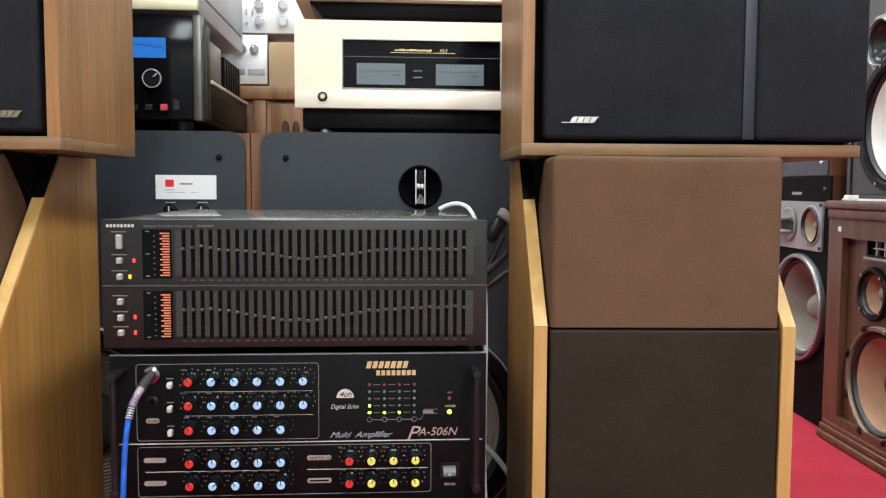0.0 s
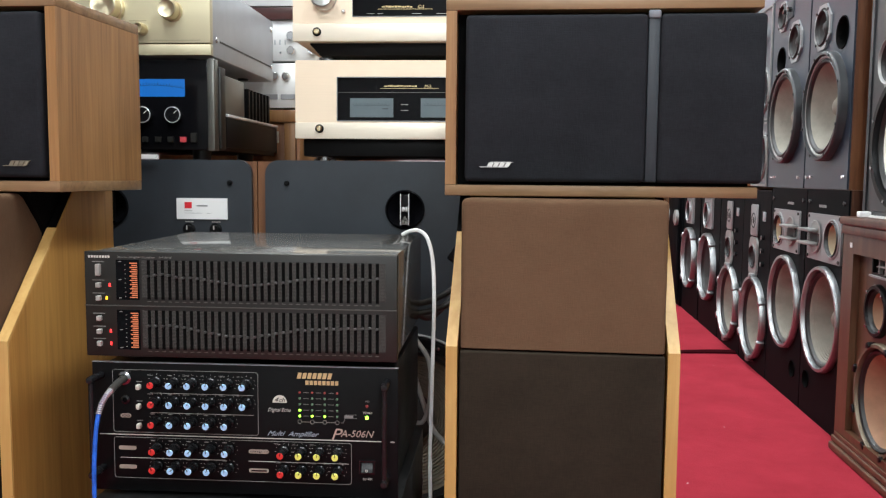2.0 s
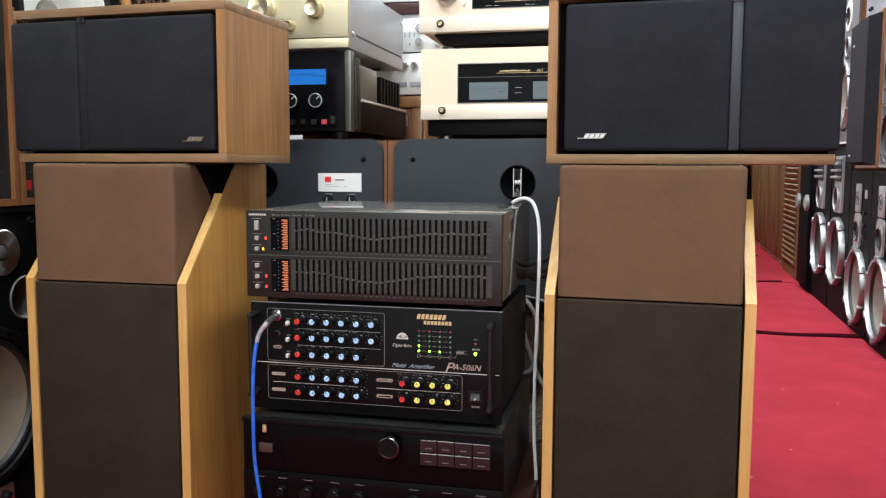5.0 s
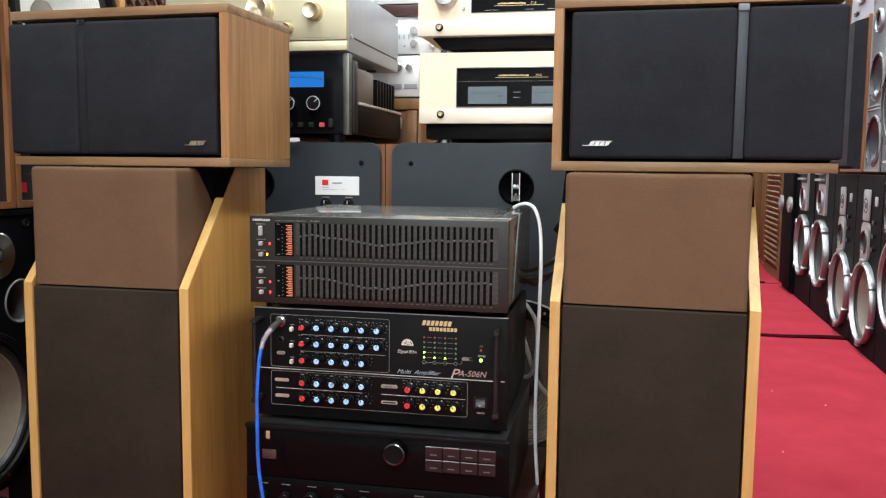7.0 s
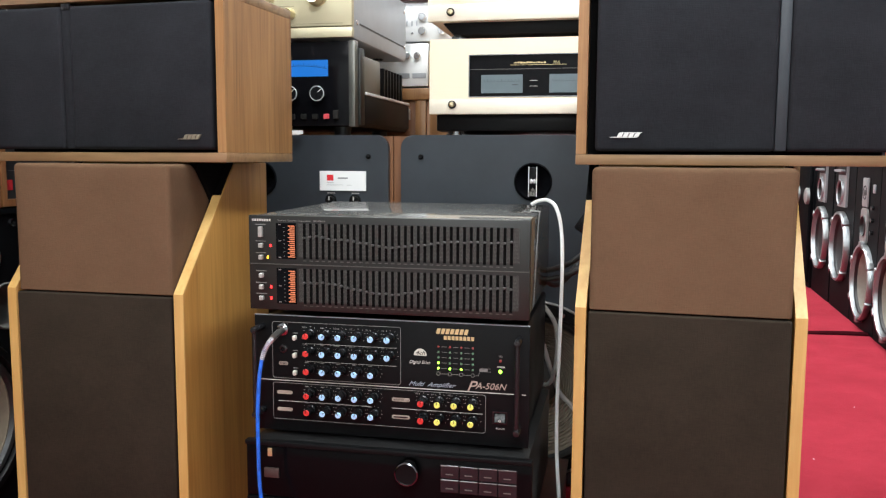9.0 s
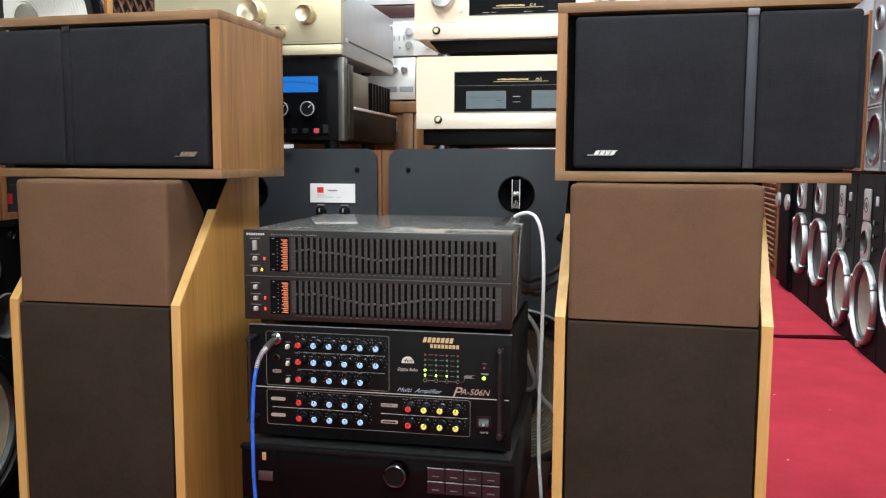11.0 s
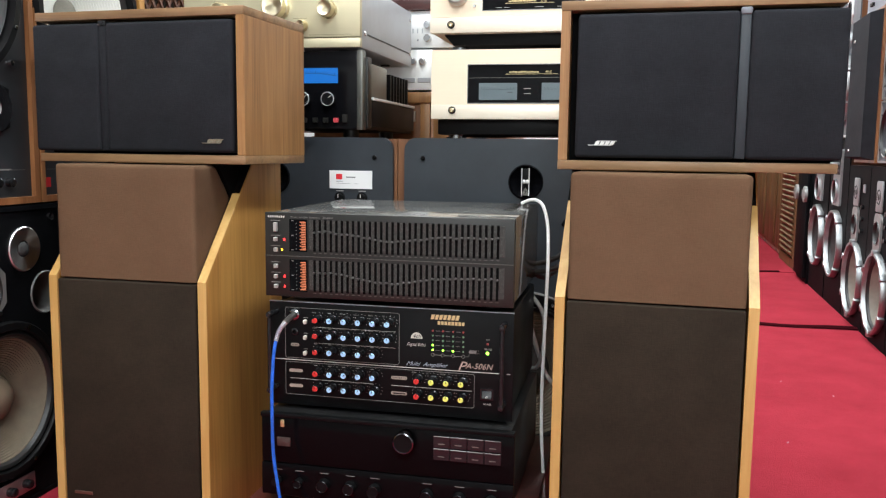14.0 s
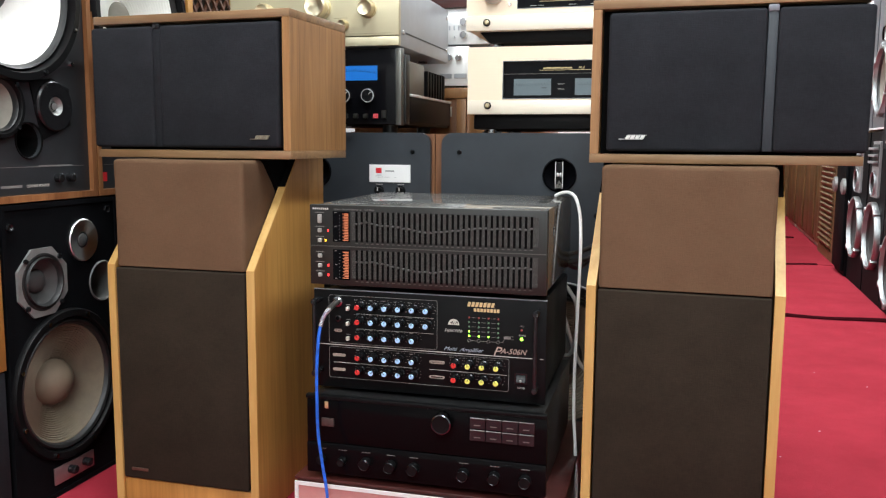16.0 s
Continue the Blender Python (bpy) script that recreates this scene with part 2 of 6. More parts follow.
def carpet_mat():
    m, nt, p = base_mat("red_carpet")
    big = noise_node(nt, 5, (1, 1, 1), 6, 0.7)
    fib = noise_node(nt, 260, (1, 1, 1), 3, 0.7)
    ad = nt.nodes.new("ShaderNodeMath")
    ad.operation = "MULTIPLY_ADD"
    nt.links.new(fib, ad.inputs[0])
    ad.inputs[1].default_value = 0.5
    nt.links.new(big, ad.inputs[2])
    nt.links.new(mixed(nt, ramped(nt, ad.outputs[0], 0.45, 1.05), (0.27, 0.017, 0.030), (0.42, 0.034, 0.055)), p.inputs["Base Color"])
    p.inputs["Roughness"].default_value = 0.95
    p.inputs["Specular IOR Level"].default_value = 0.1
    bump(nt, p, fib, 0.6, 0.004)
    return m


CARPET = carpet_mat()


# ---------------- mesh helpers ----------------
def thing(name, label, category, m=None, group="", kind=""):
    ob = new(name)
    ob.empty_display_size = 0.05
    if m is not None:
        ob.matrix_basis = m
    return tagged(ob, label, category, group, kind)


SHIFT = {}


def part(name, bm, mat, parent=None, label="", smooth=True):
    """One mesh object under a thing; turned metal gets its origin on its own axis, so that its sheen fans out from there."""
    move = -SHIFT.get(parent.name, Vector()) if parent is not None else Vector()
    if mat.name.startswith("spun"):
        xs, zs = [v.co.x for v in bm.verts], [v.co.z for v in bm.verts]
        centre = Vector(((min(xs) + max(xs)) / 2, 0, (min(zs) + max(zs)) / 2))
    else:
        centre = Vector()
    if (move - centre).length > 0:
        bmesh.ops.translate(bm, verts=bm.verts[:], vec=-centre if centre.length else move)
    me = bpy.data.meshes.new(name)
    bmesh.ops.recalc_face_normals(bm, faces=bm.faces[:])
    bm.to_mesh(me)
    bm.free()
    me.materials.append(mat)
    if smooth:
        me.polygons.foreach_set("use_smooth", [True] * len(me.polygons))
        me.set_sharp_from_angle(angle=radians(32))
    ob = new(name, me)
    ob.parent = parent
    if centre.length:
        ob.matrix_basis = Matrix.Translation(centre + move)
        SHIFT[ob.name] = centre
    if label:
        ob["label"] = label
    return ob


def put_box(bm, x0, x1, y0, y1, z0, z1):
    v = [bm.verts.new((x, y, z)) for x in (x0, x1) for y in (y0, y1) for z in (z0, z1)]
    for f in ((0, 1, 3, 2), (4, 6, 7, 5), (0, 4, 5, 1), (2, 3, 7, 6), (0, 2, 6, 4), (1, 5, 7, 3)):
        bm.faces.new([v[i] for i in f])
    return v


def rbox(x0, x1, y0, y1, z0, z1, bev=0.0, seg=2):
    bm = bmesh.new()
    put_box(bm, x0, x1, y0, y1, z0, z1)
    if bev:
        bmesh.ops.bevel(bm, geom=bm.edges[:], offset=bev, segments=seg, affect="EDGES", profile=0.5)
    return bm


def boxes(rows):
    bm = bmesh.new()
    for r in rows:
        put_box(bm, *r)
    return bm


def lathe(profile, cx=0.0, y=0.0, cz=0.0, seg=40, bm=None, squash=1.0):
    """Turned form; profile of (radius, distance forward), axis towards -y."""
    bm = bm or bmesh.new()
    rings = []
    for r, d in profile:
        if r < 1e-6:
            rings.append([bm.verts.new((cx, y - d, cz))])
        else:
            rings.append([bm.verts.new((cx + r * math.cos(6.2831853 * i / seg), y - d, cz + squash * r * math.sin(6.2831853 * i / seg))) for i in range(seg)])
    for a, b in zip(rings, rings[1:]):
        for i in range(seg):
            j = (i + 1) % seg
            if len(a) == 1:
                bm.faces.new((a[0], b[i], b[j]))
            elif len(b) == 1:
                bm.faces.new((a[i], a[j], b[0]))
            else:
                bm.faces.new((a[i], a[j], b[j], b[i]))
    return bm


def upright_lathe(profile, cx, cy, z, seg=28):
    bm = bmesh.new()
    rings = []
    for r, d in profile:
        rings.append([bm.verts.new((cx + r * math.cos(6.2831853 * i / seg), cy + r * math.sin(6.2831853 * i / seg), z + d)) for i in range(seg)])
    for a, b in zip(rings, rings[1:]):
        for i in range(seg):
            j = (i + 1) % seg
            bm.faces.new((a[i], a[j], b[j], b[i]))
    bm.faces.new(rings[0])
    bm.faces.new(rings[-1])
    return bm


def outline_plate(loops, y0, y1):
    """A plate in the x-z plane from y0 (front) to y1, its first loop the rim and the others holes."""
    bm = bmesh.new()
    edges = []
    for lp in loops:
        vs = [bm.verts.new((x, y0, z)) for x, z in lp]
        edges += [bm.edges.new((vs[i], vs[(i + 1) % len(vs)])) for i in range(len(vs))]
    bmesh.ops.triangle_fill(bm, use_beauty=True, use_dissolve=False, edges=edges)
    ext = bmesh.ops.extrude_face_region(bm, geom=bm.faces[:])
    bmesh.ops.translate(bm, verts=[e for e in ext["geom"] if isinstance(e, bmesh.types.BMVert)], vec=(0, y1 - y0, 0))
    return bm


def rect_loop(x0, x1, z0, z1, r=0.0, n=6):
    if r <= 0:
        return [(x0, z0), (x1, z0), (x1, z1), (x0, z1)]
    out = []
    for cx, cz, a0 in ((x1 - r, z0 + r, -90), (x1 - r, z1 - r, 0), (x0 + r, z1 - r, 90), (x0 + r, z0 + r, 180)):
        out += [(cx + r * math.cos(radians(a0 + 90 * i / n)), cz + r * math.sin(radians(a0 + 90 * i / n))) for i in range(n + 1)]
    return out


def circle_loop(cx, cz, r, n=36):
    return [(cx + r * math.cos(6.2831853 * i / n), cz + r * math.sin(6.2831853 * i / n)) for i in range(n)]


def frame_loop(x0, x1, z0, z1, t, y0, y1):
    return boxes([(x0, x1, y0, y1, z1 - t, z1), (x0, x1, y0, y1, z0, z0 + t), (x0, x0 + t, y0, y1, z0 + t, z1 - t), (x1 - t, x1, y0, y1, z0 + t, z1 - t)])


def shell(w, h, d, t, x0=None):
    """Cabinet box open to the front, with wall thickness t; front at y = 0, base at z = 0, centred on x."""
    a, b = -w / 2, w / 2
    bm = outline_plate([rect_loop(a, b, 0, h), rect_loop(a + t, b - t, t, h - t)], 0, d - t)
    put_box(bm, a, b, d - t, d, 0, h)
    return bm


def lettering(name, text, size, x, y, z, mat, parent, shear=0.0, align="LEFT", width=None, turn=None):
    cu = bpy.data.curves.new(name, "FONT")
    cu.body, cu.size, cu.shear, cu.align_x, cu.extrude = text, size, shear, align, 0.0002
    cu.resolution_u = 3
    tmp = bpy.data.objects.new(name, cu)
    me = bpy.data.meshes.new_from_object(tmp)
    bpy.data.objects.remove(tmp)
    me.materials.clear()
    me.materials.append(mat)
    if width:
        xs = [v.co.x for v in me.vertices]
        k = width / max(1e-6, max(xs) - min(xs))
        for v in me.vertices:
            v.co.x *= k
    ob = new(name, me)
    ob.parent = parent
    ob.matrix_basis = turn if turn is not None else pose(x, y, z, 90)
    return ob


def bars(rows, y, mat, parent, name="print_bar", t=0.0004):
    """Thin printed bars; rows of x0, x1, z0, z1."""
    ob = part(name, boxes([(a, b, y - t, y, c, d) for a, b, c, d in rows]), mat, parent, smooth=False)
    return tagged(ob, kind="stuff") if len(rows) > 2 else ob


def cable(name, pts, r, mat, parent=None, label=""):
    """A round cord through the points, smoothed."""
    P = [Vector(p) for p in pts]
    path = []
    for i in range(len(P) - 1):
        p0, p1, p2, p3 = P[max(i - 1, 0)], P[i], P[i + 1], P[min(i + 2, len(P) - 1)]
        for k in range(8):
            t = k / 8
            path.append(0.5 * ((2 * p1) + (p2 - p0) * t + (2 * p0 - 5 * p1 + 4 * p2 - p3) * t * t + (3 * p1 - p0 - 3 * p2 + p3) * t ** 3))
    path.append(P[-1])
    bm = bmesh.new()
    prev = None
    n = 10
    for i, p in enumerate(path):
        d = (path[min(i + 1, len(path) - 1)] - path[max(i - 1, 0)]).normalized()
        u = d.cross(Vector((0.31, 0.9, 0.17))).normalized()
        w = d.cross(u)
        ring = [bm.verts.new(p + r * (u * math.cos(6.2831853 * k / n) + w * math.sin(6.2831853 * k / n))) for k in range(n)]
        if prev:
            for k in range(n):
                bm.faces.new((prev[k], prev[(k + 1) % n], ring[(k + 1) % n], ring[k]))
        else:
            bm.faces.new(ring)
        prev = ring
    bm.faces.new(prev)
    return part(name, bm, mat, parent, label)


# ---------------- loudspeaker parts ----------------
def driver(parent, cx, cz, y, r, ring, cone, cap, name="woofer", deep=0.3, bolts=8, ribs=0, cap_r=0.3, ring_w=0.12, proud=0.012, lugs=0, ring_label="", cap_out=0.55, sur=0.89):
    """A cone driver whose rim lies on the plane y, with ring, surround, cone, cap and bolts."""
    ri = r * (1 - ring_w)
    w = part(name, lathe([(r, -0.002), (r, proud * 0.6), (r - 0.003, proud), (ri + 0.003, proud), (ri, proud * 0.5), (ri, -0.012)], cx, y, cz, 48), ring, parent, ring_label)
    rs = ri * sur
    part("surround", lathe([(ri, 0.0), (ri * 0.975, 0.005), ((ri * 0.6 + rs * 0.4), 0.007), ((ri * 0.25 + rs * 0.75), 0.004), (rs, -0.004)], cx, y, cz, 48), RUBBER, w)
    rc = r * cap_r
    prof = []
    n = 36 if ribs else 8
    for i in range(n + 1):
        t = i / n
        rr = rs + (rc * 0.9 - rs) * t
        dd = -0.004 - deep * r * (t ** 0.85)
        if ribs and 0 < i < n:
            dd += 0.0016 * (1 if i % 2 else -1)
        prof.append((rr, dd))
    part("cone", lathe(prof, cx, y, cz, 48), cone, w)
    base = -0.004 - deep * r * 0.93
    part("dust_cap", lathe([(rc * math.cos(a * math.pi / 2 / 7), base + rc * cap_out * math.sin(a * math.pi / 2 / 7)) for a in range(7)] + [(0, base + rc * cap_out)], cx, y, cz, 28), cap, w)
    if bolts:
        bm = bmesh.new()
        for i in range(bolts):
            a = 6.2831853 * (i + 0.5) / bolts
            lathe([(0.0045, proud), (0.0045, proud + 0.003), (0, proud + 0.0035)], cx + (r + ri) / 2 * math.cos(a), y, cz + (r + ri) / 2 * math.sin(a), 10, bm)
        tagged(part("bolt_ring", bm, DARK_CHROME, w), kind="stuff")
    for i in range(lugs):
        a = 6.2831853 * (i + 0.5) / lugs
        lug = rbox(-0.014, 0.014, -proud - 0.004, 0.002, -0.010, 0.010, 0.003)
        bmesh.ops.transform(lug, matrix=Matrix.Translation((cx + r * math.cos(a), y, cz + r * math.sin(a))) @ Matrix.Rotation(-a + math.pi / 2, 4, "Y"), verts=lug.verts[:])
        part("lug", lug, CAST_RIM, w)
    return w


def port(parent, cx, cz, y, r):
    part("port", lathe([(r * 1.08, 0.0), (r * 1.06, 0.003), (r, 0.002), (r * 0.93, -0.02), (r * 0.9, -0.10), (0, -0.10)], cx, y, cz, 32), VOID, parent)


def cabinet(name, label, m, w, h, d, t, wood_mat, baffle_mat, holes, recess=0.012, group="", cover=False, category="loudspeaker"):
    """Speaker box with a baffle that has real holes; holes of (cx, cz, r). Returns the thing and the baffle's plane."""
    ob = thing(name, label, category, m, group)
    part("cabinet", shell(w, h, d, t), wood_mat, ob, smooth=False)
    g = 0.0008 if cover else t + 0.0006
    if cover:
        recess = -0.006
    loops = [rect_loop(-w / 2 + g, w / 2 - g, g, h - g)] + [circle_loop(*q) for q in holes]
    part("baffle", outline_plate(loops, recess, recess + (0.0055 if cover else 0.0135)), baffle_mat, ob, smooth=False)
    return ob, recess


# ---------------- room ----------------
def structure(name, bm, mat, label):
    return tagged(part(name, bm, mat, None, smooth=False), label, name.split("_")[0], "", "structure")


X0, X1, Y0, Y1, CEIL = -1.45, 1.95, -3.0, 9.0, 2.6
structure("floor", rbox(X0, X1, Y0, Y1, -0.11, -0.010), CONCRETE, "dark subfloor under the red carpet")
# assumed grey floor out of view, replaces carpet there to weaken its red bounce
structure("floor_tiles", rbox(X0, X1, Y0, -0.47, -0.009, -0.0005), paint("grey_unseen_floor", (0.30, 0.29, 0.27), 0.4, 0, 0.12, 4), "plain grey unseen floor behind the camera, added to cut red bounce")
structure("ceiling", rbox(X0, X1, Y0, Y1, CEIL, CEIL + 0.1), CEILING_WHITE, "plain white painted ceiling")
# side walls are out of view; their grey limits the bounce
structure("wall_west", rbox(X0 - 0.1, X0, Y0, Y1, -0.11, CEIL + 0.1), WALL_DIM, "plain grey unseen side wall, toned down to limit fill light")
structure("wall_east", rbox(X1, X1 + 0.1, Y0, Y1, -0.11, CEIL + 0.1), WALL_DIM, "plain grey unseen side wall, toned down to limit fill light")
# unseen wall behind the camera, white so that it bounces fill forwards
structure("wall_south", rbox(X0 - 0.1, X1 + 0.1, Y0 - 0.1, Y0, -0.11, CEIL + 0.1), WALL_WHITE, "plain white unseen end wall, added as a frontal fill reflector")
structure("wall_north", rbox(X0 - 0.1, X1 + 0.1, Y1, Y1 + 0.1, -0.11, CEIL + 0.1), FARWOOD, "brown wood panelled end wall behind the speaker rows")
structure("wall_partition", rbox(X0, 1.02, 5.2, 5.3, -0.010, CEIL), WALL_WHITE, "white partition wall with a red sign")

SEAMS = [-0.45, 3.425, 5.135, 6.74, Y1]
for i in range(4):
    a, b = SEAMS[i] + (0.011 if i else 0.0), SEAMS[i + 1] - (0.011 if i < 3 else 0)
    bm = bmesh.new()
    nx, ny = 34, max(4, int((b - a) * 8))
    grid = []
    for ix in range(nx + 1):
        col = []
        for iy in range(ny + 1):
            x = X0 + (X1 - X0) * ix / nx
            y = a + (b - a) * iy / ny
            edge = min(y - a, b - y)
            lift = 0.010 * max(0, 1 - edge / 0.10) * (0.5 + 0.5 * math.sin(5 * x + i)) if 0 < i or iy > ny / 2 else 0
            wob = 0.010 * math.sin(7 * x + 2 * i) * (1 if edge < 0.02 else 0)
            col.append(bm.verts.new((x, y + wob, lift * 0.6)))
        grid.append(col)
    for ix in range(nx):
        for iy in range(ny):
            bm.faces.new((grid[ix][iy], grid[ix + 1][iy], grid[ix + 1][iy + 1], grid[ix][iy + 1]))
    ext = bmesh.ops.extrude_face_region(bm, geom=bm.faces[:])
    bmesh.ops.translate(bm, verts=[e for e in ext["geom"] if isinstance(e, bmesh.types.BMVert)], vec=(0, 0, -0.0095))
    tagged(part("carpet", bm, CARPET, None), "worn bright red carpet length, butted with dark seams", "carpet", "carpet lengths", "structure")

# ceiling lamps, assumed out of view; (0.05, -1.9) is added to brighten the stack's gap
for lx, ly, share in ((0.75, -1.9, 1.15), (0.05, -1.9, 1.10), (-0.45, 0.4, 0.78), (-0.45, 2.6, 0.90), (-0.45, 4.4, 0.68), (0.85, 0.4, 0.85), (0.85, 2.6, 0.62), (0.85, 4.4, 0.75)):
    f = thing("ceiling_light", "white ceiling fixture with a bright diffuser, assumed out of view", "ceiling light", pose(lx, ly, CEIL), "ceiling lights")
    part("housing", rbox(-0.17, 0.17, -0.63, 0.63, -0.05, -0.001, 0.006), WHITE_PLASTIC, f)
    part("diffuser", rbox(-0.15, 0.15, -0.6, 0.6, -0.062, -0.0505, 0.004), TUBE, f)
    la = bpy.data.lights.new("tube_light", "AREA")
    la.shape, la.size, la.size_y, la.energy, la.color = "RECTANGLE", 0.28, 1.15, LAMP_WATTS * share, (0.90, 0.965, 1.0) if lx < 0.5 else (0.85, 0.95, 1.0)
    lo = new("tube_light", la)
    lo.matrix_basis = pose(lx, ly, CEIL - 0.07)
for ly in (6.2, 8.0):
    f = thing("ceiling_light", "white ceiling fixture with a bright diffuser, assumed out of view", "ceiling light", pose(0.75, ly, CEIL), "ceiling lights")
    part("housing", rbox(-0.17, 0.17, -0.63, 0.63, -0.05, -0.001, 0.006), WHITE_PLASTIC, f)
    part("diffuser", rbox(-0.15, 0.15, -0.6, 0.6, -0.062, -0.0505, 0.004), TUBE, f)
    la = bpy.data.lights.new("tube_light", "AREA")
    la.shape, la.size, la.size_y, la.energy, la.color = "RECTANGLE", 0.28, 1.15, LAMP_WATTS * 0.7, (0.935, 1.0, 0.97)
    new("tube_light", la).matrix_basis = pose(0.75, ly, CEIL - 0.07)


# ---------------- tall sloped-shoulder speakers and the wide speakers on them ----------------
def tower(label, m):
    """Floor speaker 0.32 wide: front at y = 0, centred on x."""
    ob = thing("floor_speaker", label, "loudspeaker", m, "pair of floor speakers")
    W, H, D, t = 0.319, 0.700, 0.325, 0.0164
    SLOPE, ZB = 0.189, 0.644
    side = [(0.0, 0.0), (0.0, 0.493), (SLOPE, H), (D, H), (D, 0.0)]
    for s in (-1, 1):
        a = s * W / 2
        b = a - s * t
        bm = bmesh.new()
        va = [bm.verts.new((a, y, z)) for y, z in side]
        vb = [bm.verts.new((b, y, z)) for y, z in side]
        n = len(side)
        bm.faces.new(va)
        bm.faces.new(vb[::-1])
        for i in range(n):
            bm.faces.new((va[i], va[(i + 1) % n], vb[(i + 1) % n], vb[i]))
        bmesh.ops.bevel(bm, geom=bm.edges[:], offset=0.0012, segments=1, affect="EDGES")
        p = part("side_panel", bm, OAK, ob, "oak veneered side panel")
        # pale edging on the front
        x0, x1 = sorted((a, b))
        bm = bmesh.new()
        yb = SLOPE * (ZB - 0.493) / (H - 0.493)
        prof = [(0.0, 0.002), (0.0, 0.493), (yb, ZB)]
        off = [(-0.002, 0.002), (-0.002, 0.4938), (yb - 0.0015, ZB + 0.0011)]
        vs = [[bm.verts.new((x, y, z)) for y, z in prof] + [bm.verts.new((x, y, z)) for y, z in off] for x in (x0 + 0.0003, x1 - 0.0003)]
        for i in range(2):
            bm.faces.new((vs[0][3 + i], vs[0][4 + i], vs[1][4 + i], vs[1][3 + i]))
            for v in vs:
                bm.faces.new((v[i], v[i + 1], v[4 + i], v[3 + i]))
        for k in (0, 2):
            bm.faces.new((vs[0][k], vs[0][k + 3], vs[1][k + 3], vs[1][k]))
        part("edging", bm, MAPLE, p, "pale solid wood edging")
        # black finish on the top of the slope
        bm = bmesh.new()
        cap = [(yb + 0.0006, ZB + 0.0008), (SLOPE, H - 0.0002), (SLOPE - 0.0016, H + 0.0012), (yb - 0.0009, ZB + 0.0020)]
        cs = [[bm.verts.new((x, y, z)) for y, z in cap] for x in (x0 + 0.0008 * (s > 0) + 0.0002, x1 - 0.0008 * (s < 0) - (0.0022 if s > 0 else 0.0002))]
        bm.faces.new(cs[0])
        bm.faces.new(cs[1])
        for i in range(4):
            bm.faces.new((cs[0][i], cs[0][(i + 1) % 4], cs[1][(i + 1) % 4], cs[1][i]))
        part("slope_cap", bm, VOID, p, "black upper end of the slope", False)
    xi = W / 2 - t - 0.0006
    part("back_panel", rbox(-xi, xi, D - 0.02, D - 0.001, 0.001, H - 0.001), OAK, ob, smooth=False)
    part("top_panel", rbox(-xi, xi, SLOPE + 0.002, D - 0.0205, H - 0.02, H + 0.0012), OAK, ob, smooth=False)
    part("plinth", rbox(-xi, xi, 0.004, 0.022, 0.001, 0.056, 0.001), OAK, ob)
    part("inner_baffle", rbox(-xi, xi, 0.03, 0.045, 0.056, 0.480), VOID, ob, smooth=False)
    bm = bmesh.new()
    deck = [(0.150, 0.470), (0.136, 0.640), (0.084, 0.6985), (SLOPE + 0.0015, 0.6985), (SLOPE + 0.0015, 0.470)]
    ds = [[bm.verts.new((x, y, z)) for y, z in deck] for x in (-xi, xi)]
    bm.faces.new(ds[0])
    bm.faces.new(ds[1])
    for i in range(5):
        bm.faces.new((ds[0][i], ds[0][(i + 1) % 5], ds[1][(i + 1) % 5], ds[1][i]))
    part("black_deck", bm, VOID, ob, "matt black slanted deck behind the upper grille", False)
    bm = rbox(-xi + 0.003, xi - 0.003, -0.004, 0.026, 0.060, 0.4885, 0.003, 3)
    g = part("lower_grille", bm, DARK_CLOTH, ob, "dark brown cloth grille")
    part("badge", rbox(-xi + 0.022, -xi + 0.060, -0.006, -0.0025, 0.077, 0.083, 0.001), paint("bronze_badge", (0.2, 0.12, 0.09), 0.3, 0.7), g)
    bm = rbox(-xi + 0.003, xi - 0.003, 0.0, 0.148, 0.4905, 0.6995, 0.008, 4)
    for v in bm.verts:
        if v.co.z < 0.4986:
            v.co.z = 0.4905 + (v.co.z - 0.4905) * 0.2
    bmesh.ops.subdivide_edges(bm, edges=[e for e in bm.edges if e.calc_length() > 0.1], cuts=10, use_grid_fill=True)
    for v in bm.verts:
        # rear face leans forward above the slope's black end
        back = 0.134 - 0.056 * max(0.0, (v.co.z - 0.640) / 0.0595)
        v.co.y *= back / 0.134 * (0.134 / 0.148)
    for v in bm.verts:
        if v.co.z > 0.69:
            v.co.z -= 0.0004 * (1 + math.sin(v.co.x * 21 + 1)) * (1 if v.co.y < 0.08 else 0.3)
    up = part("upper_grille", bm, BROWN_CLOTH, ob, "brown cloth wrapped upper grille")
    part("seam_welt", rbox(xi - 0.0066, xi - 0.0042, 0.0022, 0.0046, 0.500, 0.690, 0.0008, 1), BROWN_CLOTH, up)
    return ob


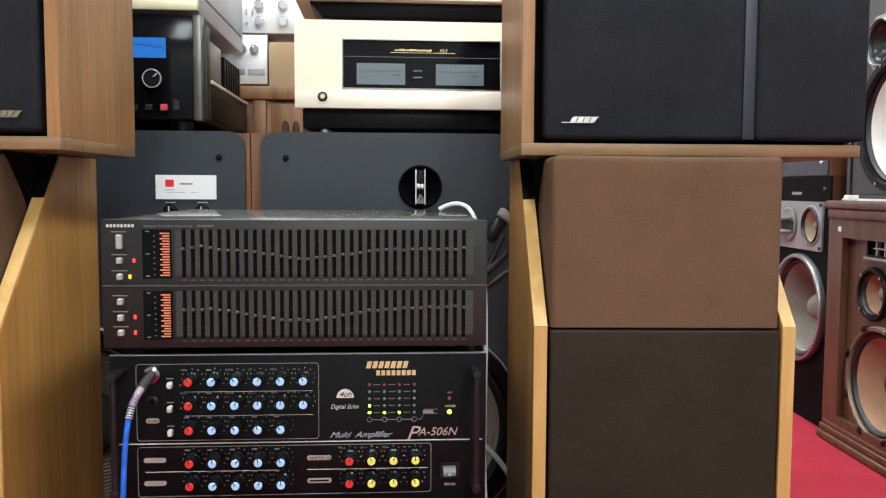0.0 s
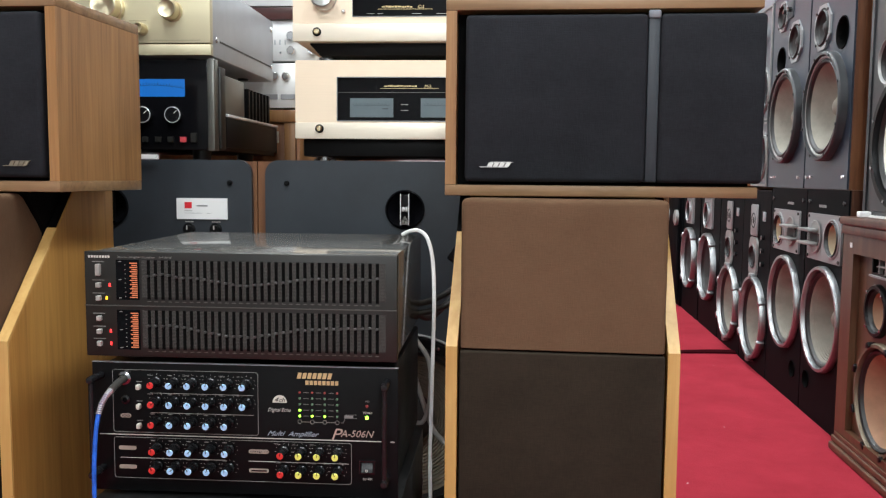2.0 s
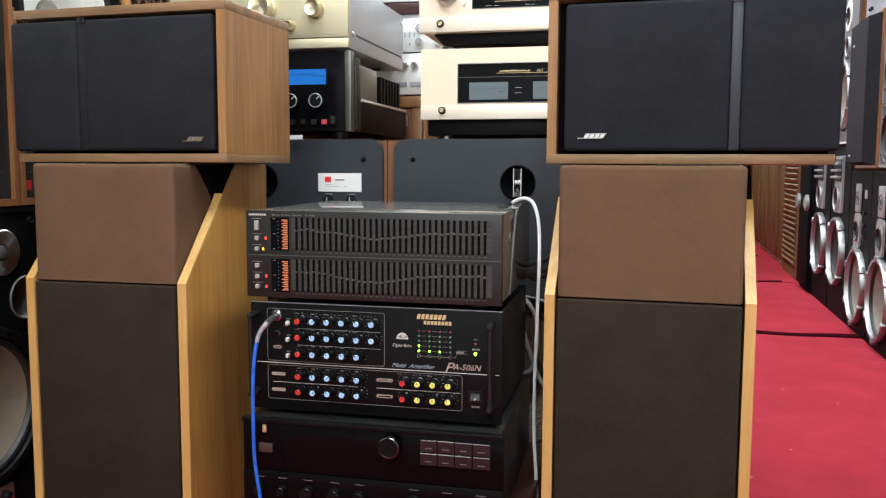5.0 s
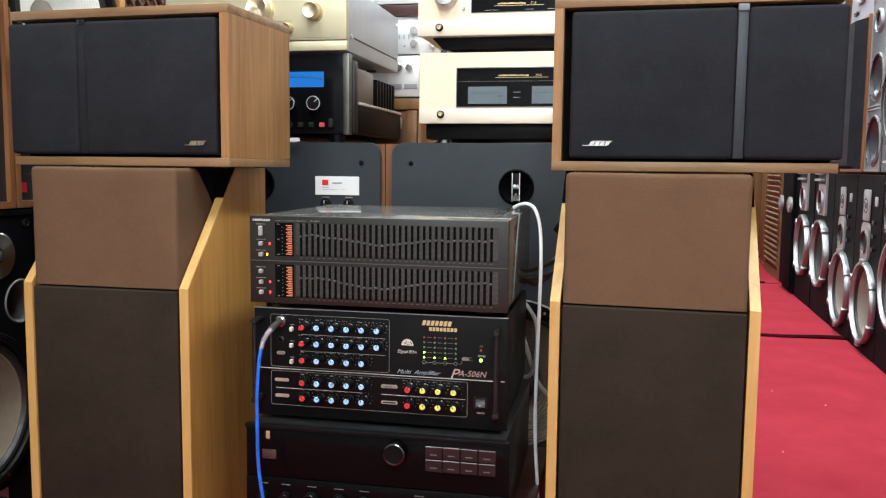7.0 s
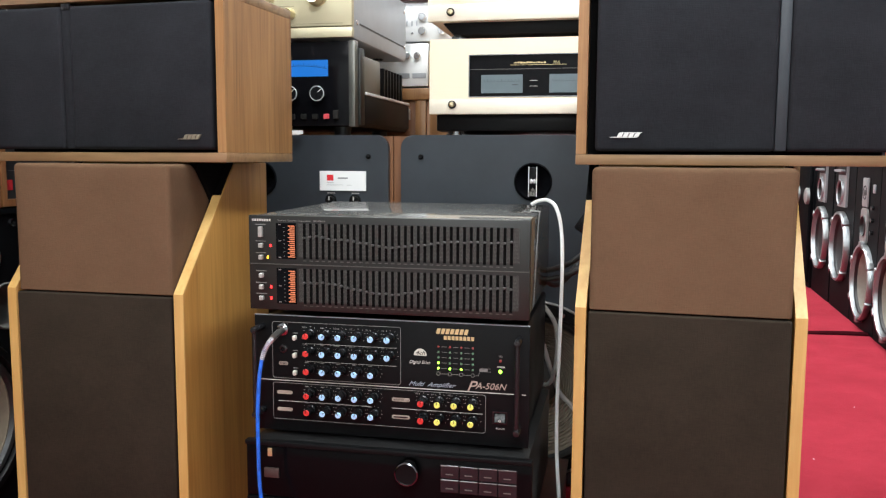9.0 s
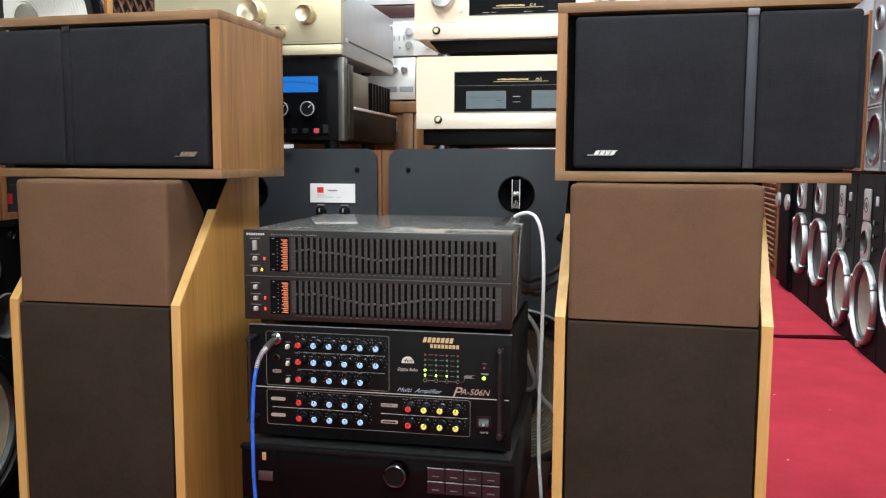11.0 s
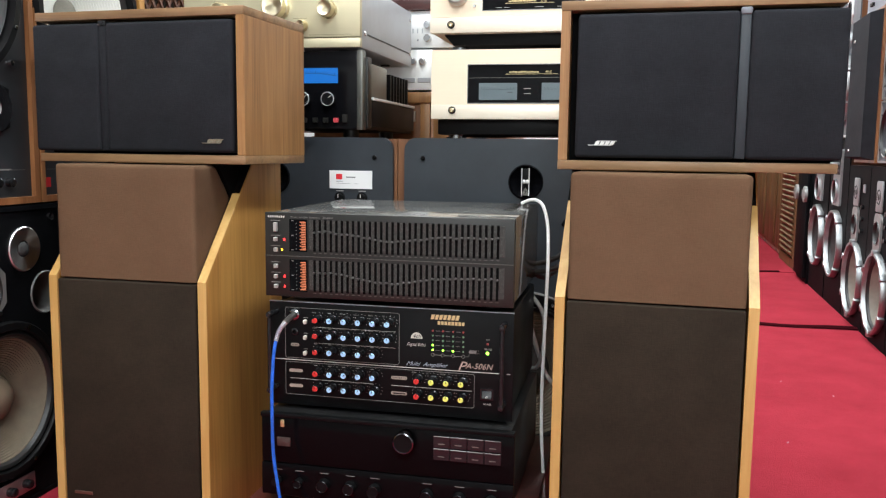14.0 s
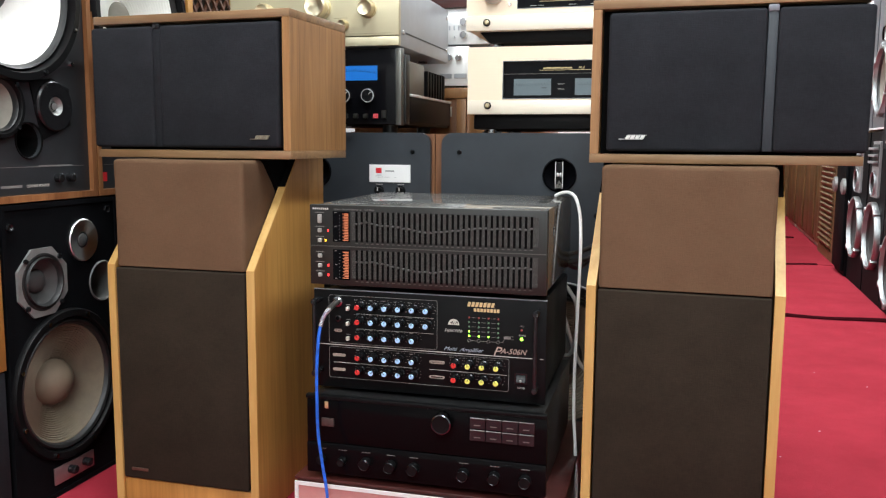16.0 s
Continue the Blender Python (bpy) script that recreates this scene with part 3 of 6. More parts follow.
def wide_speaker(label, m, flip):
    """Bookshelf speaker with a wrap-round grille. Local x runs from the wooden side (0) to the open side (0.44) when flip is 1."""
    ob = thing("bookshelf_speaker", label, "loudspeaker", m, "pair of bookshelf speakers")
    W, H, D, t = 0.440, 0.278, 0.245, 0.0155

    def sx(a, b):
        a, b = (a, b) if flip > 0 else (-b, -a)
        return a, b

    part("top_panel", rbox(*sx(0, W), 0, D, H - t, H, 0.0012), WALNUT_RAIL, ob)
    part("bottom_panel", rbox(*sx(0, W), 0, D, 0, t, 0.0012), WALNUT_RAIL, ob)
    part("side_panel", rbox(*sx(0.0003, t), 0.0003, D, t + 0.0002, H - t - 0.0002), WALNUT, ob, "walnut veneered side panel", False)
    part("back_panel", rbox(*sx(t, W - 0.004), D - 0.016, D - 0.001, t, H - t), BLACK_BAFFLE, ob, smooth=False)
    part("baffle", rbox(*sx(t + 0.0005, W - 0.006), 0.030, 0.045, t + 0.0005, H - t - 0.0005), VOID, ob, smooth=False)

    def puffed(x0, x1, y0, y1, z0, z1, b):
        bm = rbox(x0, x1, y0, y1, z0, z1, b, 4)
        return bm

    gx = (t + (0.013 if flip > 0 else 0.0075), 0.2835)
    part("grille", puffed(*sx(*gx), -0.004, 0.028, t + 0.005, H - t - 0.007, 0.0065), BLACK_CLOTH, ob, "black cloth grille")
    part("grille", puffed(*sx(0.3008, W + 0.005), -0.004, D - 0.02, t + 0.005, H - t - 0.007, 0.0065), BLACK_CLOTH, ob, "black cloth grille wrapping round the open side")
    strip = part("divider_bar", rbox(*(sx(0.2840, 0.3003) if flip > 0 else sx(0.2838, 0.3005)), 0.000 if flip > 0 else 0.0005, 0.028, t + 0.006, H - t - 0.004, 0.002), paint("grey_bar", (0.021, 0.026, 0.033), 0.5) if flip > 0 else BLACK_CLOTH, ob, "grey vertical bar between the grilles" if flip > 0 else "")
    part("bar_cap", rbox(*sx(0.2835, 0.3005), -0.003 if flip > 0 else -0.001, 0.004, H - t - 0.013, H - t - 0.002, 0.002), paint("grey_cap", (0.16, 0.17, 0.19), 0.5) if flip > 0 else BLACK_PLASTIC, strip)
    # maker's badge as a plain slanted plate
    bm = bmesh.new()
    cx = 0.073 if flip > 0 else -0.063
    w2 = 0.0195 if flip > 0 else 0.0175
    zb = t + (0.0265 if flip > 0 else 0.0225)
    for k in range(4):
        x0 = cx - w2 * 0.62 + k * w2 * 0.42
        vs = [(x0, zb), (x0 + w2 * 0.34, zb), (x0 + w2 * 0.34 + 0.003, zb + 0.0055), (x0 + 0.003, zb + 0.0055)]
        a = [bm.verts.new((x, -0.0065, z)) for x, z in vs]
        b = [bm.verts.new((x, -0.004, z)) for x, z in vs]
        bm.faces.new(a)
        for i in range(4):
            bm.faces.new((a[i], a[(i + 1) % 4], b[(i + 1) % 4], b[i]))
    put_box(bm, cx - w2 - 0.003, cx + w2 * 0.9, -0.0062, -0.004, zb - 0.0012, zb - 0.0002)
    put_box(bm, cx - w2 * 0.4, cx + w2 * 1.25, -0.0062, -0.004, zb + 0.0057, zb + 0.0066)
    part("badge", bm, paint("bright_badge", (0.72, 0.71, 0.68), 0.35, 0.2) if flip > 0 else paint("tarnished_badge", (0.4, 0.34, 0.25), 0.35, 0.8), ob, "slanted metal badge", False)
    return ob


RT = pose(0.3772, 1.0275, 0, 0, 0, -3.0)
LT = pose(-0.5535, 1.0030, 0, 0, 0, -0.3)
tower("oak floor speaker with brown and black cloth grilles", RT)
tower("oak floor speaker with sloped shoulders and brown cloth grilles", LT)
wide_speaker("walnut bookshelf speaker with black cloth grille and silver badge", pose(0.2105, 1.101, 0.702, 0, 0, -1.6), 1)
wide_speaker("walnut bookshelf speaker with black cloth grille and dull badge", pose(-0.340, 1.054, 0.702, 0, 0, -3.2), -1)


# ---------------- centre stack ----------------
EQX, EQY = -0.061, 0.994


def feet(ob, xs, ys, h, mat=RUBBER, r=0.018):
    for x in xs:
        for y in ys:
            part("foot", upright_lathe([(r * 0.9, 0.0), (r, 0.002), (r, h)], x, y, 0), mat, ob)


def equaliser():
    ob = thing("graphic_equaliser", "dark grey graphic equaliser with lit orange level bars", "equaliser", pose(EQX, EQY, 0.4685))
    Z = -0.4685
    X = -EQX
    feet(ob, (-0.17, 0.17), (0.05, 0.29), 0.010)
    bm = rbox(-0.212, 0.212, 0.014, 0.385, 0.0095, 0.1535, 0.002)
    for v in bm.verts:
        if v.co.z > 0.1:
            v.co.z += 0.0026 * (v.co.y - 0.014) / 0.371
    part("case", bm, EQ_COVER, ob, "glossy dark grey steel cover")
    face = part("faceplate", rbox(-0.216, 0.216, 0.0, 0.013, 0.0095, 0.1545, 0.0015), EQ_METAL, ob)
    part("divider_line", rbox(-0.216, 0.216, -0.0012, 0.0005, 0.0795, 0.0808), EQ_STRIP, face, smooth=False)
    rng = random.Random(4)
    for row, (zb, zt) in enumerate(((0.558 + Z, 0.612 + Z), (0.489 + Z, 0.543 + Z))):
        part("scale_panel", rbox(-0.1965 + X, 0.1395 + X, -0.0004, 0.0005, zb + 0.002, zt - 0.0005), EQ_LANE, face, "finely lined grey scale panel", False)
        rows = []
        for k in range(26):
            z = zb + 0.004 + (zt - zb - 0.006) * k / 25
            rows.append((-0.196 + X, 0.139 + X, z, z + 0.0006))
        bars(rows, -0.0004, EQ_STRIP, face, "scale_ruling", 0.0004)
        for i in range(33):
            x = -0.1865 + X + i * (0.128 + 0.1865) / 32
            part("slot", rbox(x - 0.0022, x + 0.0022, -0.0009, 0.0006, zb, zt), VOID, face, smooth=False)
            u = i / 32
            if row == 0:
                v = 0.56 + 0.10 * math.exp(-((u - 0.06) / 0.07) ** 2) - 0.17 * math.exp(-((u - 0.45) / 0.16) ** 2) + 0.05 * u * u
            else:
                v = 0.56 + 0.06 * math.exp(-((u - 0.08) / 0.1) ** 2) - 0.22 * math.exp(-((u - 0.42) / 0.2) ** 2) + 0.09 * u
            z = zb + (zt - zb) * (v + rng.uniform(-0.02, 0.02))
            part("slider_knob", rbox(x - 0.0017, x + 0.0017, -0.0065, -0.001, z - 0.0014, z + 0.0014, 0.0005, 1), FADER, face)
        bars([(-0.189 + X + i * 0.00983, -0.184 + X + i * 0.00983, zb - 0.0036, zb - 0.0026) for i in range(33)], 0, FAINT_PRINT, face)
        win = part("level_window", rbox(-0.232 + X, -0.2 + X, -0.0012, 0.001, zb - 0.001, zt), GLOSS_BLACK, face)
        for k in range(17):
            z = zb + 0.0025 + (zt - zb - 0.007) * k / 16
            half = 0.0052 if k % 2 == 0 else 0.0038
            part("level_bar", rbox(-0.2020 + X - 2 * half, -0.2020 + X, -0.0018, -0.001, z - 0.0007, z + 0.0007), BAR_ORANGE, win, smooth=False)
        bars([(-0.228 + X, -0.224 + X, zb + 0.001 + k * 0.025, zb + 0.0022 + k * 0.025) for k in range(3)] + [(-0.2195 + X, -0.2180 + X, zb + 0.003 + k * 0.0062, zb + 0.0040 + k * 0.0062) for k in range(8)], -0.0014, DIM_PRINT, win)
    bars([(-0.271 + X + k * 0.0039, -0.2683 + X + k * 0.0039, 0.6142 + Z, 0.6175 + Z) for k in range(8)], 0, PRINT, face)
    lettering("model_lettering", "Stereo Graphic Equalizer   SH-8065", 0.0034, -0.230 + X, -0.0003, 0.6146 + Z, DIM_PRINT, face, width=0.076)
    for z, tall in ((0.598, 0.016), (0.577, 0.007), (0.559, 0.007), (0.531, 0.007), (0.513, 0.007), (0.496, 0.007)):
        b = part("push_button", rbox(-0.2597 + X, -0.2533 + X, -0.006, 0.001, z + Z - tall / 2, z + Z + tall / 2, 0.001, 1), BUTTON_GREY, face)
        bars([(-0.266 + X, -0.249 + X, z + Z + tall / 2 + 0.0025, z + Z + tall / 2 + 0.0036)], 0, DIM_PRINT, face)
    for z, m in ((0.577, LED_RED), (0.5135, LED_RED), (0.496, LED_RED)):
        part("indicator", rbox(-0.2424 + X, -0.2402 + X, -0.0015, 0.001, z + Z - 0.0022, z + Z + 0.0022), m, face)
    part("indicator", rbox(-0.2472 + X, -0.2450 + X, -0.0015, 0.001, 0.557 + Z, 0.561 + Z), LED_AMBER, face)
    part("screw_slot", rbox(0.2118, 0.2132, 0.10, 0.106, 0.10, 0.118), CHROME, ob)
    return ob


def knob(parent, x, z, cap, turn, y=0.0, s=1.0):
    k = part("knob", lathe([(0.0080 * s, 0.0), (0.0080 * s, 0.004), (0.0064 * s, 0.006), (0.0058 * s, 0.021), (0.0052 * s, 0.0225), (0, 0.0225)], x, y, z, 20), BLACK_PLASTIC, parent)
    part("cap", lathe([(0.0045 * s, 0.0226), (0.0045 * s, 0.0236), (0.0040 * s, 0.0242), (0, 0.0242)], x, y, z, 20), cap, k)
    bm = rbox(-0.0005, 0.0005, -0.0246, -0.0236, 0.0005, 0.0062)
    bmesh.ops.transform(bm, matrix=Matrix.Translation((x, y, z)) @ Matrix.Rotation(radians(turn), 4, "Y"), verts=bm.verts[:])
    part("pointer", bm, BLACK_PLASTIC, k, smooth=False)


def mixing_amplifier():
    AX, AZ = -0.0585, 0.2795
    ob = thing("mixing_amplifier", "black mixing amplifier with red, pale blue and yellow knobs", "amplifier", pose(AX, 1.0, AZ))
    X, Z = -AX, -AZ
    feet(ob, (-0.16, 0.16), (0.05, 0.32), 0.009)
    part("case", rbox(-0.207, 0.207, 0.006, 0.36, 0.0085, 0.183, 0.002), BLACK_METAL, ob)
    face = part("faceplate", rbox(-0.2145, 0.2145, 0.0, 0.0055, 0.006, 0.1885, 0.001), BLACK_METAL, ob)
    part("top_edge", rbox(-0.2145, 0.2145, -0.0004, 0.006, 0.1886, 0.1893), SILVER_COVER, face, smooth=False)
    rng = random.Random(8)
    rows = [(0.4405, 6), (0.4135, 6), (0.3855, 5), (0.3475, 5), (0.3215, 5)]
    ticks, labels = [], []
    KD = 0.0016
    for z, n in rows:
        for i in range(n):
            x = -0.181 + 0.0254 * i
            knob(face, x + X, z + KD + Z, RED_CAP if i == 0 else BLUE_CAP, rng.uniform(-35, 50))
            for k in range(9):
                a = radians(-130 + 260 * k / 8)
                tx, tz = x + X + 0.0118 * math.sin(a), z + KD + Z + 0.0105 * math.cos(a)
                ticks.append((tx - 0.0004, tx + 0.0004, tz - 0.0004, tz + 0.0004))
            word = ("VOL", None, "ECHO", "LO", "MID", "HI")[i] if z > 0.40 else None
            if word:
                lettering("label_lettering", word, 0.0034, x + X - 0.0138, -0.0003, z + 0.0098 + Z, DIM_PRINT, face)
            else:
                labels.append((x + X - 0.010, x + X - 0.004, z + 0.0100 + Z, z + 0.0115 + Z))
    for z in (0.3475, 0.3215):
        for i in range(4):
            x = -0.0025 + 0.0251 * i
            knob(face, x + X, z + KD + Z, RED_CAP if i == 0 else YELLOW_CAP, rng.uniform(-30, 30))
            for k in range(9):
                a = radians(-130 + 260 * k / 8)
                tx, tz = x + X + 0.0118 * math.sin(a), z + KD + Z + 0.0105 * math.cos(a)
                ticks.append((tx - 0.0004, tx + 0.0004, tz - 0.0004, tz + 0.0004))
            lettering("label_lettering", ("VOL", "LO", "MID", "HI")[i], 0.0034, x + X - 0.0138, -0.0003, z + 0.0098 + Z, DIM_PRINT, face)
    bars(ticks, 0, PRINT, face, "dial_marks")
    bars(labels, 0, DIM_PRINT, face)
    # printed frames and lines
    t = 0.0006

    def ring(x0, x1, z0, z1):
        return part("printed_frame", outline_plate([rect_loop(x0 + X, x1 + X, z0 + Z, z1 + Z, 0.004), rect_loop(x0 + X + t, x1 + X - t, z0 + Z + t, z1 + Z - t, 0.0035)], -0.0005, 0.0002), FRAME_PRINT, face, smooth=False)

    ring(-0.244, -0.038, 0.3695, 0.4585)
    ring(-0.244, 0.092, 0.3040, 0.3625)
    bars([(-0.264 + X, 0.137 + X, 0.3655 + Z, 0.3667 + Z), (0.1455 + X, 0.1515 + X, 0.3655 + Z, 0.3667 + Z), (-0.235 + X, -0.085 + X, 0.3328 + Z, 0.3335 + Z), (-0.052 + X, 0.088 + X, 0.3328 + Z, 0.3335 + Z), (-0.19 + X, -0.045 + X, 0.4257 + Z, 0.4262 + Z), (-0.19 + X, -0.045 + X, 0.3978 + Z, 0.3983 + Z)], 0, PRINT, face)
    for x0, x1, z in ((-0.237, -0.212, 0.347), (-0.237, -0.212, 0.320), (-0.2335, -0.2185, 0.393), (-0.052, -0.024, 0.347), (-0.052, -0.024, 0.320)):
        part("label_pill", outline_plate([rect_loop(x0 + X, x1 + X, z + Z - 0.0028, z + Z + 0.0028, 0.0027)], -0.0006, 0.0002), PILL, face, smooth=False)
    lettering("label_lettering", "ECHO", 0.0040, -0.2312 + X, -0.0008, 0.3916 + Z, BLACK_PLASTIC, face, width=0.0105)
    lettering("label_lettering", "MASTER 1.2", 0.0040, -0.0505 + X, -0.0008, 0.3456 + Z, BLACK_PLASTIC, face, width=0.025)
    bars([(-0.049 + X, -0.027 + X, 0.3190 + Z, 0.3210 + Z)], -0.0007, BLACK_PLASTIC, face)
    for z in (0.435, 0.4075, 0.380):
        part("switch_cap", rbox(-0.2085 + X, -0.2025 + X, -0.009, 0.0, z + Z - 0.0038, z + Z + 0.0038, 0.002, 2), IVORY, face)
        bars([(-0.210 + X, -0.202 + X, z + Z + 0.006, z + Z + 0.0072)], 0, DIM_PRINT, face)
    for z in (0.434, 0.407):
        part("indicator", lathe([(0.0013, 0), (0.001, 0.001), (0, 0.0012)], -0.1945 + X, 0, z + Z, 8), LED_DIM_RED, face)
    # level indicator grid
    for i in range(4):
        for k in range(5):
            part("level_led", lathe([(0.0017, 0), (0.0016, 0.001), (0.001, 0.0018), (0, 0.002)], 0.020 + X + 0.0173 * i, 0, 0.432 + Z - 0.0082 * k, 10), LED_GREEN if (i == 0 and k >= 3) or (i < 3 and k == 4) else LED_DIM_RED if k == 0 else LED_OFF, face)
    bars([(0.0247 + X + 0.0173 * i, 0.0325 + X + 0.0173 * i, 0.4317 + Z - 0.0082 * k, 0.4323 + Z - 0.0082 * k) for i in range(3) for k in range(5)] + [(0.022 + X + 0.0173 * i, 0.0355 + X + 0.0173 * i, 0.3905 + Z, 0.3912 + Z) for i in range(3)] + [(0.082 + X, 0.094 + X, 0.3975 + Z, 0.4015 + Z)], 0, DIM_PRINT, face)
    for i in range(4):
        part("channel_ring", outline_plate([circle_loop(0.020 + X + 0.0173 * i, 0.391 + Z, 0.0030, 20), circle_loop(0.020 + X + 0.0173 * i, 0.391 + Z, 0.0024, 20)], -0.0006, 0.0002), DIM_PRINT, face, smooth=False)
    # maker's marks as plain gold shapes
    bm = bmesh.new()
    for x0, x1, z0, z1, n in ((0.016, 0.065, 0.4515, 0.4595, 7), (0.028, 0.075, 0.4430, 0.4488, 8)):
        step = (x1 - x0) / n
        for k in range(n):
            xx = x0 + X + k * step
            lean = 0.0022 if n == 7 else 0
            vs = [(xx, z0 + Z), (xx + step * 0.74, z0 + Z), (xx + step * 0.74 + lean, z1 + Z), (xx + lean, z1 + Z)]
            a = [bm.verts.new((x, -0.0008, z)) for x, z in vs]
            b = [bm.verts.new((x, 0.0002, z)) for x, z in vs]
            bm.faces.new(a)
            for i in range(4):
                bm.faces.new((a[i], a[(i + 1) % 4], b[(i + 1) % 4], b[i]))
    part("maker_mark", bm, GOLD_PRINT, face, "gold printed mark", False)
    half = [(-0.018 + X, 0.417 + Z)] + [(-0.008 + X + 0.010 * math.cos(radians(a)), 0.417 + Z + 0.0105 * math.sin(radians(a))) for a in range(0, 181, 12)]
    part("half_round_print", outline_plate([half[1:]], -0.0006, 0.0002), IVORY, face, smooth=False)
    lettering("lettering", "4ch", 0.0085, -0.0155 + X, -0.0008, 0.4185 + Z, BLACK_PLASTIC, face, 0.35, width=0.0145)
    lettering("lettering", "Digital Echo", 0.0072, -0.025 + X, -0.0003, 0.4045 + Z, PRINT, face, 0.35, width=0.032)
    lettering("lettering", "Multi  Amplifier", 0.0096, -0.026 + X, -0.0003, 0.3705 + Z, SCRIPT_PRINT, face, 0.5, width=0.072)
    rose = paint("rose_print", (0.52, 0.40, 0.34), 0.4, 0.3)
    lettering("lettering", "P", 0.0225, 0.0625 + X, -0.0003, 0.3672 + Z, rose, face, 0.35, width=0.0155)
    lettering("lettering", "A-506N", 0.0135, 0.0765 + X, -0.0003, 0.3715 + Z, rose, face, 0.3, width=0.0465)
    bars([(0.0765 + X, 0.0805 + X, 0.3907 + Z, 0.3913 + Z), (0.0835 + X, 0.099 + X, 0.4022 + Z, 0.4027 + Z), (0.0835 + X, 0.099 + X, 0.3973 + Z, 0.3978 + Z)], 0, DIM_PRINT, face)
    part("leader_line", outline_plate([[(0.0800 + X, 0.3907 + Z), (0.0806 + X, 0.3907 + Z), (0.0842 + X, 0.4003 + Z), (0.0836 + X, 0.4003 + Z)]], -0.0005, 0.0002), DIM_PRINT, face, smooth=False)
    lettering("lettering", "POWER", 0.0040, 0.108 + X, -0.0003, 0.4045 + Z, PRINT, face, width=0.012)
    lettering("lettering", "PRT", 0.0036, 0.1105 + X, -0.0003, 0.4205 + Z, DIM_PRINT, face, width=0.006)
    lettering("lettering", "POWER", 0.0042, 0.1075 + X, -0.0003, 0.3112 + Z, PRINT, face, width=0.013)
    part("indicator", lathe([(0.0020, 0), (0.0018, 0.0015), (0, 0.002)], 0.113 + X, 0, 0.415 + Z, 12), LED_DIM_RED, face)
    part("indicator", lathe([(0.0026, 0), (0.0022, 0.0015), (0, 0.002)], 0.113 + X, 0, 0.399 + Z, 12), LED_GREEN, face)
    sw = part("power_switch", frame_loop(0.1025 + X, 0.1245 + X, 0.3205 + Z, 0.3395 + Z, 0.002, -0.003, 0.001), BLACK_PLASTIC, face)
    bm = rbox(0.105 + X, 0.122 + X, -0.006, 0.0, 0.3230 + Z, 0.3370 + Z, 0.001, 1)
    for v in bm.verts:
        if v.co.z > 0.33 + Z and v.co.y < -0.003:
            v.co.y += 0.005
    part("rocker", bm, BLACK_PLASTIC, sw)
    part("rocker_mark", outline_plate([circle_loop(0.1135 + X, 0.3265 + Z, 0.0018, 14), circle_loop(0.1135 + X, 0.3265 + Z, 0.0012, 14)], -0.0066, -0.006), PRINT, sw, smooth=False)
    # handles
    for x, zb in ((-0.260, 0.318), (0.141, 0.318)):
        h = part("handle", upright_lathe([(0.0038, 0), (0.0038, 0.132)], x + X, -0.030, zb + Z, 14), BLACK_PLASTIC, face)
        for z in (zb, zb + 0.132):
            part("handle_post", lathe([(0.0055, 0), (0.0055, 0.033), (0.0042, 0.0355), (0, 0.0358)], x + X, 0, z + Z, 14), BLACK_PLASTIC, h)
    # microphone socket
    part("socket", lathe([(0.0095, 0), (0.0095, 0.003), (0.006, 0.005), (0.004, 0.003), (0, 0.003)], -0.226 + X, 0, 0.4465 + Z, 20), DARK_CHROME, face)
    part("socket", lathe([(0.0065, 0), (0.0065, 0.002), (0.0035, 0.003), (0.003, -0.001), (0, -0.001)], -0.2255 + X, 0, 0.416 + Z, 16), BLACK_PLASTIC, face)
    lettering("label_lettering", "MIC 1", 0.0036, -0.2265 + X, -0.0003, 0.4545 + Z, DIM_PRINT, face)
    return ob


